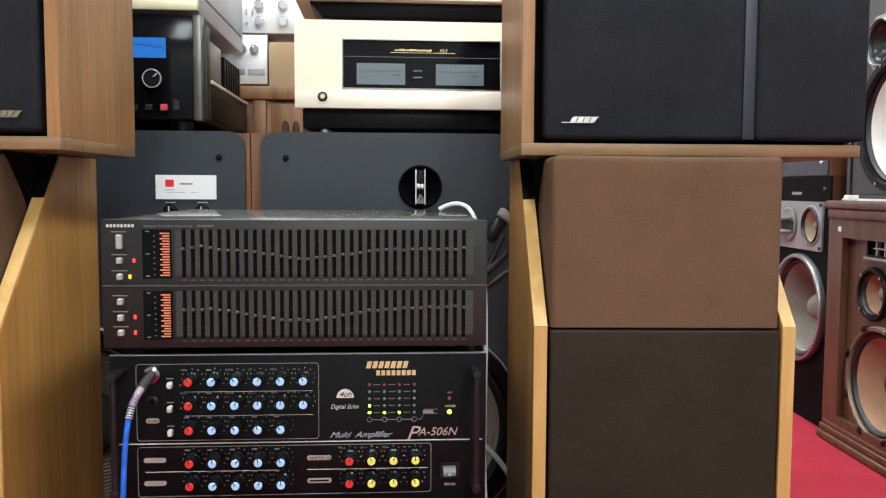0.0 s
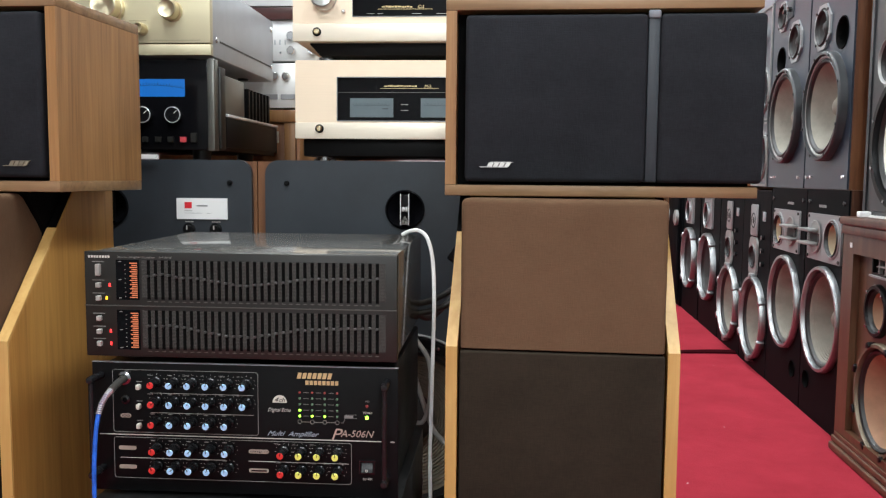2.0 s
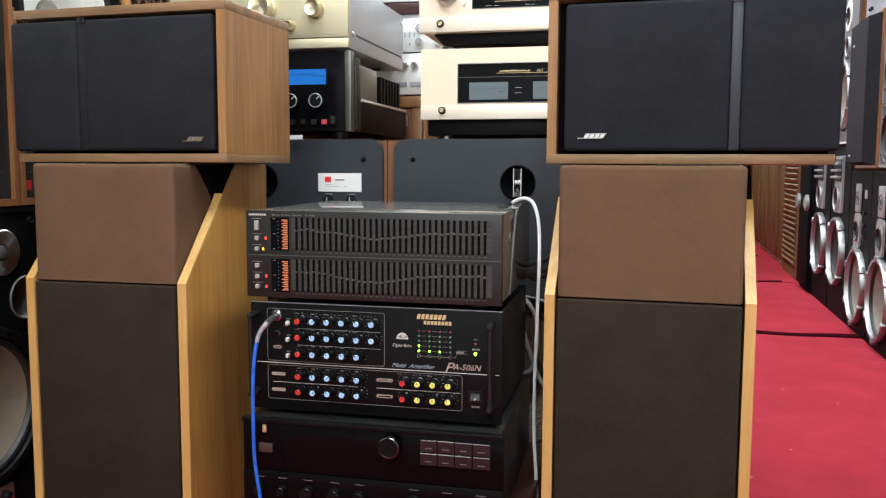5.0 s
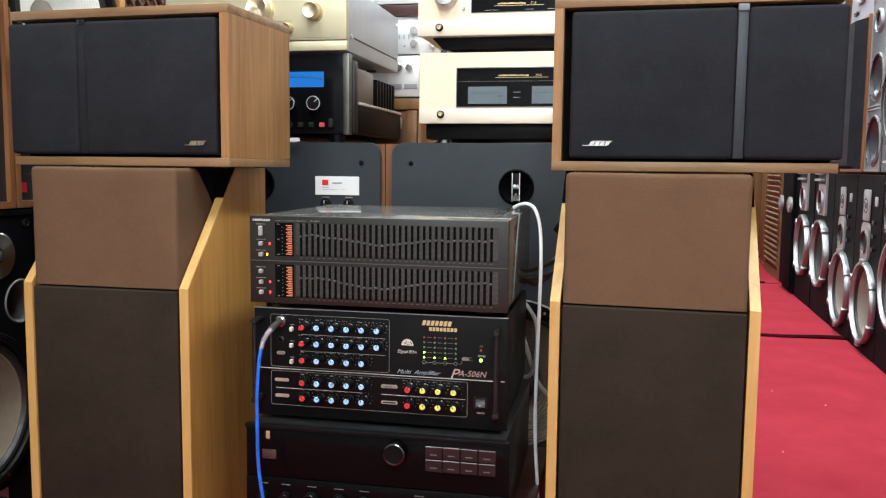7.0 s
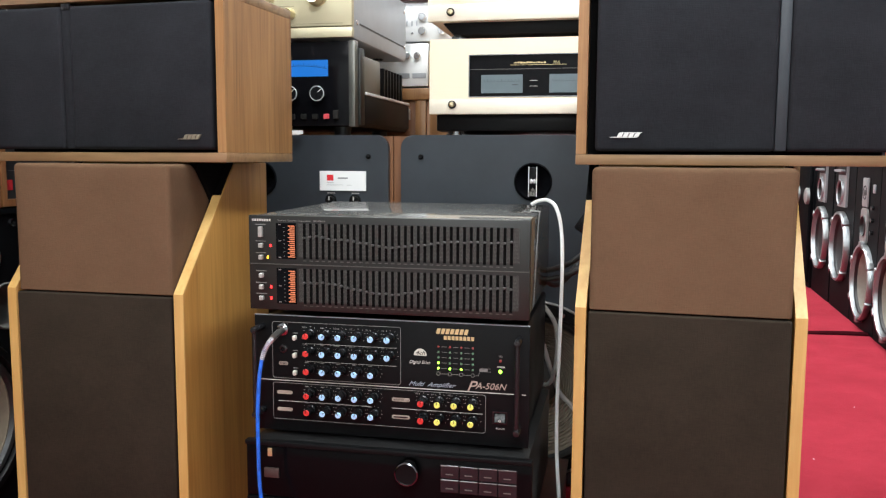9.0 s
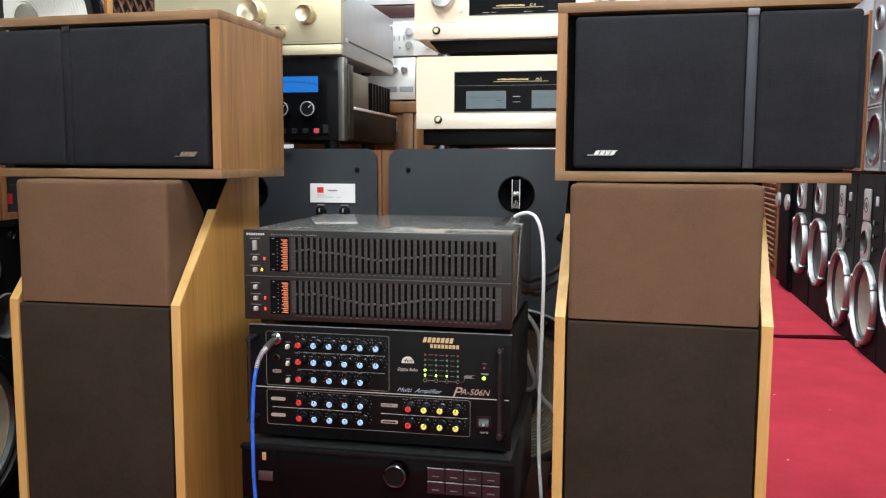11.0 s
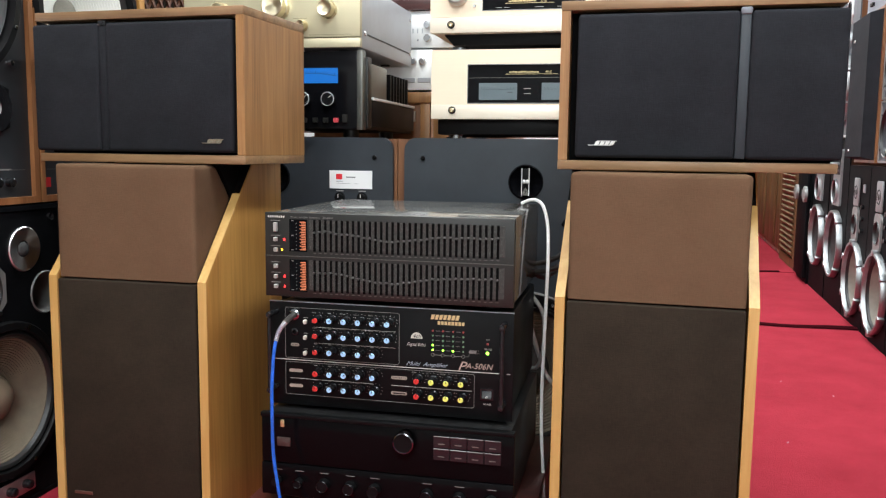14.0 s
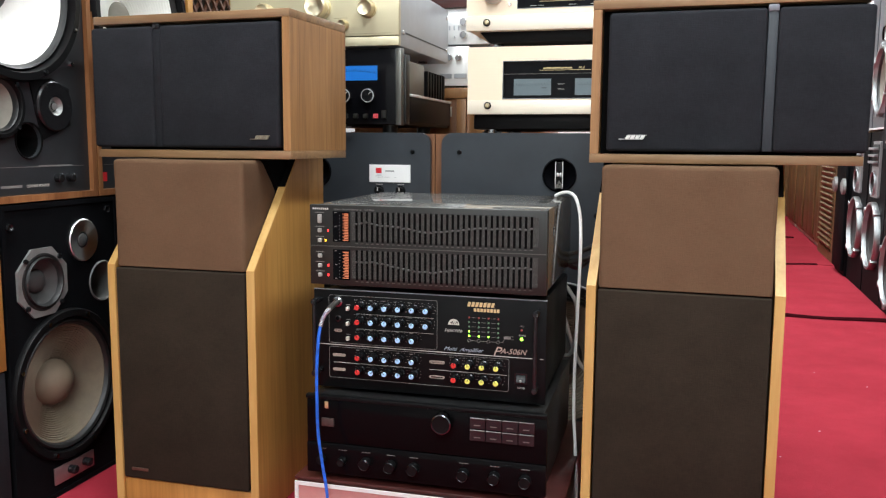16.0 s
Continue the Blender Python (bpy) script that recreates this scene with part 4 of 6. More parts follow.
def big_amplifier():
    BX, BZ = -0.055, 0.122
    ob = thing("integrated_amplifier", "glossy black integrated amplifier with a chrome volume knob", "amplifier", pose(BX, 0.965, BZ))
    X, Z = -BX, -BZ
    feet(ob, (-0.17, 0.17), (0.05, 0.36), 0.011, RUBBER, 0.024)
    part("case", rbox(-0.214, 0.214, 0.012, 0.39, 0.0105, 0.156, 0.002), SATIN_COVER, ob, "satin black steel cover")
    lower = part("lower_panel", rbox(-0.2205, 0.2205, 0.0, 0.0115, 0.0105, 0.068, 0.002), PIANO_DARK, ob)
    upper = part("upper_panel", rbox(-0.2205, 0.2205, 0.002, 0.0115, 0.0685, 0.157, 0.002), PIANO_DARK, ob, "smoked glossy panel")
    part("upper_rail", rbox(-0.2205, 0.2205, -0.003, 0.010, 0.1505, 0.158, 0.0015), BLACK_METAL, ob)
    vk = part("volume_knob", lathe([(0.0185, 0), (0.0185, 0.019), (0.0176, 0.0215), (0.0160, 0.0225)], -0.016 + X, 0.002, 0.252 + Z, 40), paint("dark_chrome_side", (0.15, 0.15, 0.16), 0.16, 1.0, 0.1, 20, 0), upper, "dark chrome volume knob")
    part("knob_face", lathe([(0.0160, 0.0222), (0.0150, 0.0210), (0, 0.0205)], -0.016 + X, 0.002, 0.252 + Z, 40), BLACK_METAL, vk, "black knob face")
    for i in range(4):
        for k in range(2):
            x = 0.031 + X + 0.0285 * i
            z = 0.2435 - 0.0215 * k + Z
            part("selector_button", rbox(x, x + 0.0276, -0.001, 0.003, z, z + 0.0200, 0.0008, 1), SMOKED_BUTTON, upper)
            bars([(x + 0.0005, x + 0.0265, z + 0.0188, z + 0.0196)], -0.001, DIM_PRINT, upper)
            bars([(x + 0.008, x + 0.019, z + 0.006, z + 0.0075)], -0.001, FAINT_PRINT, upper)
    part("gold_emblem", rbox(-0.240 + X, -0.233 + X, 0.0, 0.003, 0.255 + Z, 0.268 + Z, 0.001), GOLD_PRINT, upper)
    part("power_key", rbox(-0.246 + X, -0.222 + X, -0.001, 0.003, 0.2215 + Z, 0.237 + Z, 0.001), paint("key_brown", (0.06, 0.04, 0.035), 0.3), upper)
    for x in (-0.245, -0.205, -0.160, -0.113, -0.070, 0.021, 0.076, 0.130):
        s = 0.7 if x in (-0.245, -0.205) else 1.0
        part("control_knob", lathe([(0.0105 * s, 0), (0.0105 * s, 0.012), (0.0095 * s, 0.0145), (0, 0.0145)], x + X, 0, 0.1605 + Z, 24), BLACK_METAL, lower)
        part("knob_edge", lathe([(0.0103 * s, 0.0125), (0.0106 * s, 0.0128), (0.0100 * s, 0.0143), (0.0093 * s, 0.0148), (0.0090 * s, 0.0146)], x + X, 0, 0.1605 + Z, 24), DULL_CHROME, lower)
        bars([(x + X - 0.008, x + X + 0.008, 0.1790 + Z, 0.1800 + Z)], 0, DIM_PRINT, lower)
    for z in (0.03, 0.13):
        part("side_screw", rbox(0.2135, 0.216, 0.03, 0.036, z, z + 0.006, 0.001), DARK_CHROME, ob)
    return ob


def low_stand():
    ob = thing("low_stand", "low mahogany stand with a pink fronted pale trim", "stand", pose(-0.055, 0.958, 0))
    part("top_board", rbox(-0.246, 0.250, 0.006, 0.46, 0.1145, 0.1215, 0.002), MAHOGANY, ob)
    part("body", rbox(-0.243, 0.247, 0.010, 0.45, 0.0, 0.1140, 0.002), MAHOGANY, ob)
    part("front_panel", rbox(-0.236, 0.240, 0.003, 0.0095, 0.006, 0.1065), PINK_PANEL, ob, "pinkish front panel", False)
    part("trim_strip", frame_loop(-0.243, 0.247, 0.001, 0.1138, 0.0070, 0.0, 0.0026), WHITE_PLASTIC, ob, "pale edge strip", False)
    return ob


low_stand()
big_amplifier()
mixing_amplifier()
equaliser()

# microphone lead: plug, spring and blue cord
lead = thing("microphone_cable", "blue microphone cable with a silver jack plug, hanging", "cable", pose(0, 0, 0))
cable("plug", [(-0.226, 0.996, 0.4465), (-0.226, 0.975, 0.4440), (-0.2264, 0.957, 0.4395)], 0.0050, PLUG_METAL, lead, "silver jack plug")
COIL = [(-0.2264, 0.957, 0.4395), (-0.2285, 0.948, 0.4345), (-0.2312, 0.940, 0.4255), (-0.2332, 0.936, 0.4140)]
cable("spring", COIL, 0.0031, paint("violet_grey_sleeve", (0.07, 0.07, 0.16), 0.4), lead, "dark sleeve under the coils")
for k in range(15):
    u = k / 14 * 3
    i = min(2, int(u))
    p = Vector(COIL[i]).lerp(Vector(COIL[i + 1]), u - i)
    d = Vector(COIL[i + 1]) - Vector(COIL[i])
    bm = upright_lathe([(0.0034, -0.0008), (0.0042, 0.0), (0.0034, 0.0008)], 0, 0, 0, 12)
    bmesh.ops.transform(bm, matrix=Matrix.Translation(p) @ d.to_track_quat("Z", "Y").to_matrix().to_4x4(), verts=bm.verts[:])
    part("coil", bm, PLUG_RING, lead)
cable("cord", [(-0.2331, 0.9362, 0.4150), (-0.236, 0.932, 0.388), (-0.2385, 0.930, 0.34), (-0.239, 0.930, 0.29), (-0.238, 0.931, 0.22), (-0.2305, 0.932, 0.16), (-0.223, 0.934, 0.10), (-0.220, 0.925, 0.03), (-0.20, 0.90, 0.0055), (-0.10, 0.88, 0.0055), (0.02, 0.90, 0.0055)], 0.0029, BLUE_CABLE, lead, "blue cord")

tagged(cable("white_cable", [(0.122, 1.335, 0.6275), (0.135, 1.33, 0.634), (0.152, 1.32, 0.636), (0.168, 1.305, 0.625), (0.179, 1.29, 0.59), (0.184, 1.265, 0.53), (0.1845, 1.245, 0.45), (0.1835, 1.237, 0.37), (0.182, 1.232, 0.28), (0.184, 1.222, 0.20), (0.190, 1.21, 0.13), (0.196, 1.19, 0.06), (0.2025, 1.14, 0.006), (0.2045, 1.05, 0.005), (0.2, 0.985, 0.005), (0.212, 0.945, 0.005), (0.236, 0.962, 0.005), (0.222, 0.99, 0.006), (0.205, 0.968, 0.012), (0.215, 0.925, 0.006)], 0.0033, WHITE_CORD), "white power cable hanging beside the amplifier stack", "cable")

# leads and plugs behind the stack
for k, pts in enumerate(([(0.13, 1.34, 0.50), (0.19, 1.38, 0.515), (0.25, 1.42, 0.56), (0.31, 1.45, 0.60)], [(0.13, 1.34, 0.485), (0.19, 1.37, 0.495), (0.25, 1.40, 0.53), (0.33, 1.43, 0.56)], [(0.12, 1.34, 0.52), (0.16, 1.40, 0.47), (0.20, 1.45, 0.50), (0.24, 1.47, 0.58)])):
    tagged(cable("black_cable", pts, 0.0055, RUBBER), "black signal lead behind the amplifier stack", "cable", "leads behind the stack")
tagged(cable("grey_cable", [(0.14, 1.38, 0.37), (0.17, 1.40, 0.27), (0.20, 1.38, 0.24), (0.235, 1.37, 0.20), (0.27, 1.36, 0.13), (0.29, 1.37, 0.006)], 0.0045, paint("grey_cord", (0.45, 0.44, 0.42), 0.5)), "grey mains lead running behind the stack", "cable")
tagged(cable("grey_cable", [(0.14, 1.37, 0.44), (0.168, 1.36, 0.40), (0.172, 1.35, 0.34), (0.160, 1.36, 0.29), (0.14, 1.38, 0.28)], 0.0042, paint("grey_cord", (0.45, 0.44, 0.42), 0.5)), "looped grey lead behind the stack", "cable")
tagged(cable("white_cable", [(0.20, 1.22, 0.006), (0.225, 1.20, 0.02), (0.245, 1.24, 0.012), (0.235, 1.30, 0.006), (0.21, 1.28, 0.014)], 0.0048, WHITE_PLASTIC), "tangled white cable end on the carpet", "cable")
pg = thing("power_plug", "black power plug with a pale band on its lead", "plug", pose(0.222, 1.40, 0.60, 0, 35, 0))
part("plug_body", rbox(-0.011, 0.011, -0.010, 0.010, -0.030, 0.012, 0.004), BLACK_PLASTIC, pg)
part("pale_band", rbox(-0.0115, 0.0115, -0.0105, 0.0105, 0.0125, 0.028, 0.003), BUTTON_GREY, pg)
part("strain_relief", upright_lathe([(0.007, 0), (0.005, 0.03)], 0, 0, 0.028, 14), BLACK_PLASTIC, pg)


# ---------------- large studio speakers behind the stack ----------------
def studio_cabinet(label, x0, x1, flip):
    w = x1 - x0
    ob = thing("studio_speaker", label, "loudspeaker", pose((x0 + x1) / 2, 1.578, 0), "studio speakers behind the stack")
    h, t = 0.757, 0.017
    part("cabinet", shell(w, h, 0.36, t), RED_WALNUT, ob, smooth=False)
    cx = 0.003 if flip > 0 else -0.007
    a, b = -w / 2 + 0.018, w / 2 - (0.018 if flip > 0 else 0.008)
    holes = [circle_loop(cx, 0.215, 0.188, 48), circle_loop(cx, 0.662, 0.038, 32)]
    base = part("baffle", outline_plate([rect_loop(a, b, 0.010, h + 0.0025, 0.028)] + holes, -0.012, -0.0008), SLATE, ob, "slate painted baffle with rounded corners", False)
    for x in (a + 0.045, b - 0.045):
        part("screw", lathe([(0.0055, 0), (0.0055, 0.003), (0.003, 0.006), (0, 0.006)], x, -0.012, 0.713, 12), BLACK_METAL, base)
    driver(ob, cx, 0.215, -0.012, 0.192, BLACK_METAL, STUDIO_CONE, DARK_CONE, ribs=1, deep=0.36)
    part("rim_edge", lathe([(0.1925, 0), (0.1965, 0), (0.1970, 0.006), (0.1945, 0.0095), (0.1925, 0.008)], cx, -0.012, 0.215, 64), GREY_ALU, ob, "silver edge of the woofer rim")
    cup = part("slot_tweeter", lathe([(0.040, 0), (0.040, 0.003), (0.037, 0.004), (0.036, -0.004), (0.012, -0.022), (0, -0.022)], cx, -0.012, 0.662, 40), GLOSS_BLACK, ob, "round black slot tweeter")
    part("slot_throat", rbox(cx - 0.008, cx + 0.008, -0.018, 0.0, 0.632, 0.692, 0.002), BLACK_METAL, cup)
    for dx in (-0.0082, 0.0082):
        part("slot_rail", rbox(cx + dx - 0.0012, cx + dx + 0.0012, -0.0225, -0.0182, 0.630, 0.694, 0.0005, 1), CHROME, cup)
    for dx in (-0.0034, 0.0034):
        part("slot_lens", lathe([(0.0036, 0.0), (0.0034, 0.002), (0.002, 0.0034), (0, 0.0036)], cx + dx, -0.0184, 0.663, 16, squash=1.5), PLUG_RING, cup)
    part("slot_foot", outline_plate([[(cx - 0.0068, 0.632), (cx + 0.0068, 0.632), (cx + 0.0068, 0.640), (cx, 0.650), (cx - 0.0068, 0.640)]], -0.0205, -0.0182), PLUG_METAL, cup, smooth=False)
    # level control plate with maker's tag
    if flip < 0:
        px = 0.1885
        card = part("control_plate", rbox(px - 0.053, px + 0.053, -0.0155, -0.012, 0.638, 0.681), WHITE_CARD, base, "white printed control plate", False)
        bars([(px - 0.036, px - 0.021, 0.660, 0.673)], -0.0155, RED_PAINT, card)
        bars([(px - 0.011, px + 0.012, 0.664, 0.667), (px - 0.036, px - 0.020, 0.6545, 0.6555), (px - 0.036, px + 0.0, 0.650, 0.6507), (px + 0.01, px + 0.02, 0.650, 0.6507)], -0.0155, paint("grey_print", (0.25, 0.25, 0.25), 0.6), card)
        for dx in (-0.028, 0.028):
            k = part("level_control", lathe([(0.013, 0), (0.013, 0.003), (0.009, 0.004), (0.009, 0.014), (0, 0.014)], px + dx, -0.012, 0.617, 24), BLACK_METAL, base)
            part("pointer", rbox(px + dx - 0.001, px + dx + 0.001, -0.0272, -0.0259, 0.617, 0.6255), PRINT, k, smooth=False)
            bars([(px + dx - 0.009, px + dx + 0.009, 0.6318, 0.6332)], -0.012, PRINT, base)
    return ob


studio_cabinet("slate fronted studio speaker in a dark walnut cabinet", -0.2035, 0.40, 1)
studio_cabinet("slate fronted studio speaker with a white tag plate", -0.805, -0.2055, -1)


# ---------------- amplifiers on the studio speakers ----------------
def disc_feet(ob, xs, ys, h, r=0.024):
    for x in xs:
        for y in ys:
            part("foot", upright_lathe([(r, 0), (r, h * 0.55), (r * 0.8, h * 0.6), (r * 0.8, h)], x, y, 0, 24), DARK_CHROME, ob)


def round_button(parent, x, z, y=0.0):
    b = part("push_button", lathe([(0.0085, 0), (0.0085, 0.003), (0.0075, 0.004), (0.007, 0.001), (0, 0.001)], x, y, z, 24), BLACK_METAL, parent)
    part("button_centre", lathe([(0.0058, 0.001), (0.0058, 0.006), (0.0042, 0.0072), (0.003, 0.0058), (0, 0.0058)], x, y, z, 20), GOLD_METAL, b)


def marks(parent, x, z, w, y):
    """Gold script mark and fine line as plain shapes, and the line of small print below."""
    rng = random.Random(2)
    rows, xx = [], x
    while xx < x + w:
        s = rng.uniform(0.003, 0.007)
        rows.append((xx, xx + s, z + rng.uniform(0, 0.0008), z + rng.uniform(0.0026, 0.0046)))
        xx += s + 0.0012
    bars(rows, y, GOLD_PRINT, parent, "gold_mark")
    bars([(x - 0.008, x + w * 1.7, z - 0.0030, z - 0.0022)], y, GOLD_PRINT, parent, "gold_line")


def power_amp():
    ob = thing("power_amplifier", "champagne power amplifier with two rectangular level meters", "amplifier", pose(-0.125, 1.582, 0.757))
    disc_feet(ob, (0.05, 0.40), (0.05, 0.36), 0.0118)
    part("base", rbox(0.012, 0.445, 0.012, 0.40, 0.0115, 0.048, 0.004), BLACK_METAL, ob)
    part("case", rbox(0.006, 0.452, 0.012, 0.41, 0.0485, 0.199, 0.003), CHAMPAGNE, ob)
    bm = outline_plate([rect_loop(0, 0.458, 0.047, 0.204, 0.004, 3), rect_loop(0.085, 0.373, 0.082, 0.171, 0.004, 3)], -0.004, 0.0115)
    face = part("faceplate", bm, CHAMPAGNE, ob, "champagne brushed faceplate", False)
    part("faceplate_lip", rbox(0.0, 0.458, -0.006, -0.0045, 0.047, 0.0795, 0.001), CHAMPAGNE_LIGHT, face)
    win = part("meter_window", rbox(0.0855, 0.3725, 0.003, 0.011, 0.0825, 0.1705), GLOSS_BLACK, face, smooth=False)
    part("window_frame", frame_loop(0.085, 0.373, 0.082, 0.171, 0.0018, -0.0055, 0.003), DARK_CHROME, face, smooth=False)
    for x in (0.111, 0.255):
        m = part("meter", rbox(x, x + 0.088, 0.0015, 0.003, 0.091, 0.129), GREEN_METER, win, "pale grey meter face", False)
        bars([(x + 0.006 + 0.0074 * k, x + 0.0066 + 0.0074 * k, 0.116, 0.1195) for k in range(11)] + [(x + 0.006, x + 0.082, 0.1145, 0.1150), (x + 0.066, x + 0.078, 0.107, 0.109)], 0.0015, paint("meter_ink", (0.06, 0.07, 0.08), 0.6), m)
    bars([(0.214, 0.230, 0.1045, 0.1053), (0.214, 0.230, 0.116, 0.1168)], 0.003, PRINT, win)
    bars([(0.087, 0.371, 0.1405, 0.1411)], 0.003, DIM_PRINT, win)
    marks(win, 0.180, 0.1515, 0.065, 0.003)
    lettering("lettering", "M-5", 0.0085, 0.262, 0.0028, 0.1505, GOLD_PRINT, win, 0.2)
    round_button(face, 0.050, 0.067, -0.006)
    return ob


def pre_amp():
    ob = thing("control_amplifier", "champagne control amplifier with large silver knobs", "amplifier", pose(-0.130, 1.582, 0.962))
    disc_feet(ob, (0.06, 0.41), (0.06, 0.36), 0.012)
    bm = rbox(0.03, 0.446, 0.018, 0.40, 0.011, 0.036, 0.002)
    for v in bm.verts:
        if v.co.z < 0.02:
            v.co.x += 0.02 if v.co.x < 0.2 else -0.02
    part("base", bm, BLACK_METAL, ob)
    part("case", rbox(0.004, 0.470, 0.012, 0.41, 0.0365, 0.180, 0.003), CHAMPAGNE, ob)
    bm = outline_plate([rect_loop(0, 0.474, 0.0725, 0.184, 0.003, 3), rect_loop(0.121, 0.352, 0.085, 0.152, 0.003, 3)], 0.0, 0.0115)
    face = part("faceplate", bm, CHAMPAGNE, ob, "champagne brushed faceplate", False)
    lip = part("lower_lip", rbox(0.0, 0.474, -0.004, 0.0115, 0.0365, 0.0715, 0.0015), CHAMPAGNE_LIGHT, ob, "pale lower lip")
    win = part("window", rbox(0.1215, 0.3515, 0.006, 0.011, 0.0855, 0.1515), GLOSS_BLACK, face, smooth=False)
    part("window_frame", frame_loop(0.121, 0.352, 0.085, 0.152, 0.0015, -0.0012, 0.006), DARK_CHROME, face, smooth=False)
    marks(win, 0.180, 0.104, 0.060, 0.006)
    lettering("lettering", "C-5", 0.0085, 0.252, 0.0058, 0.103, GOLD_PRINT, win, 0.2)
    bars([(0.15, 0.165, 0.092, 0.0926), (0.17, 0.182, 0.092, 0.0926), (0.24, 0.26, 0.092, 0.0926), (0.29, 0.31, 0.092, 0.0926)], 0.006, PRINT, win)
    for x in (0.064, 0.412):
        part("volume_knob", lathe([(0.0265, 0), (0.0265, 0.004), (0.025, 0.006), (0.0235, 0.024), (0.0215, 0.026), (0, 0.026)], x, 0, 0.124, 48), SPUN_SILVER, face, "turned silver knob")
    for z in (0.096, 0.146):
        part("small_button", lathe([(0.0042, 0), (0.0042, 0.004), (0.003, 0.0055), (0, 0.0055)], 0.1035, 0, z, 16), CHROME, face)
    round_button(lip, 0.050, 0.055, -0.004)
    return ob


def meter_amp():
    ob = thing("meter_amplifier", "black glass amplifier with a blue meter and silver end caps", "amplifier", pose(-0.285, 1.56, 0.757))
    for x in (-0.40, -0.05):
        for y in (0.06, 0.36):
            part("foot", upright_lathe([(0.018, 0), (0.02, 0.022)], x, y, 0), RUBBER, ob)
    part("chassis", rbox(-0.435, -0.006, 0.012, 0.47, 0.022, 0.09, 0.002), BLACK_METAL, ob)
    face = part("glass_front", rbox(-0.4305, -0.015, 0.0, 0.0115, 0.0225, 0.203, 0.001), GLOSS_BLACK, ob, "black glass front")
    for x0 in (-0.4455, -0.0145):
        part("end_cap", rbox(x0, x0 + 0.0145, -0.004, 0.022, 0.020, 0.205, 0.002), paint("grey_end_cap", (0.16, 0.16, 0.145), 0.35, 0.7), ob, "silver grey end cap")
    part("side_bracket", rbox(-0.0055, 0.004, 0.024, 0.055, 0.025, 0.192, 0.002), EQ_METAL, ob)
    part("transformer_cover", rbox(-0.20, -0.012, 0.08, 0.24, 0.0905, 0.185, 0.006), paint("brown_grey_cover", (0.17, 0.163, 0.145), 0.3, 0.4), ob, "brown grey transformer cover")
    for k in range(7):
        y = 0.262 + 0.028 * k
        part("heat_fin", rbox(-0.21, -0.010, y, y + 0.012, 0.0905, 0.172, 0.001, 1), BLACK_METAL, ob)
    part("side_rail", rbox(-0.0055, 0.0008, 0.07, 0.468, 0.030, 0.093, 0.001), BLACK_METAL, ob)
    part("rail_edge", rbox(-0.012, 0.0045, 0.07, 0.468, 0.0932, 0.1000, 0.0015), SILVER, ob, "bright rail edge")
    part("meter", rbox(-0.20, -0.062, -0.0008, 0.0002, 0.129, 0.164), BLUE_METER, face, "glowing blue meter", False)
    ink = paint("dark_meter_ink", (0.0, 0.02, 0.08), 0.5)
    rows = []
    for k in range(21):
        x = -0.19 + 0.006 * k
        z = 0.1465 + 0.006 * math.sin(math.pi * k / 20)
        rows.append((x, x + 0.001, z, z + (0.005 if k % 4 == 0 else 0.003)))
        rows.append((x, x + 0.006, z - 0.0012, z - 0.0004))
    bars(rows, -0.0009, ink, face, "meter_scale")
    for x in (-0.0832, -0.145, -0.30):
        k = part("knob", lathe([(0.0165, 0), (0.0165, 0.0135), (0.0162, 0.0140)], x, 0, 0.0915, 36), BLACK_PLASTIC, face, "black knob with a chrome ring")
        part("knob_ring", lathe([(0.0165, 0.0137), (0.0165, 0.0150), (0.0158, 0.0156), (0.0146, 0.0154)], x, 0, 0.0915, 36), PLUG_RING, k, "thin chrome ring")
        part("knob_face", lathe([(0.0144, 0.0152), (0, 0.0152)], x, 0, 0.0915, 36), BLACK_PLASTIC, k)
        bm = rbox(-0.0006, 0.0006, -0.0162, -0.0153, 0.004, 0.013)
        bmesh.ops.transform(bm, matrix=Matrix.Translation((x, 0, 0.0915)) @ Matrix.Rotation(radians(48), 4, "Y"), verts=bm.verts[:])
        part("pointer", bm, PRINT, k, smooth=False)
    for i, x in enumerate((-0.175, -0.145, -0.118, -0.092, -0.066, -0.044)):
        part("push_key", rbox(x - 0.006, x + 0.006, -0.006, 0.001, 0.037, 0.048 if i < 5 else 0.056, 0.001, 1), paint("rose_key", (0.60, 0.07, 0.085), 0.35) if i == 4 else EQ_METAL, face)
    part("tag", rbox(-0.165, -0.118, -0.012, -0.008, 0.004, 0.012), WHITE_CARD, ob, "pale paper tag", False)
    return ob


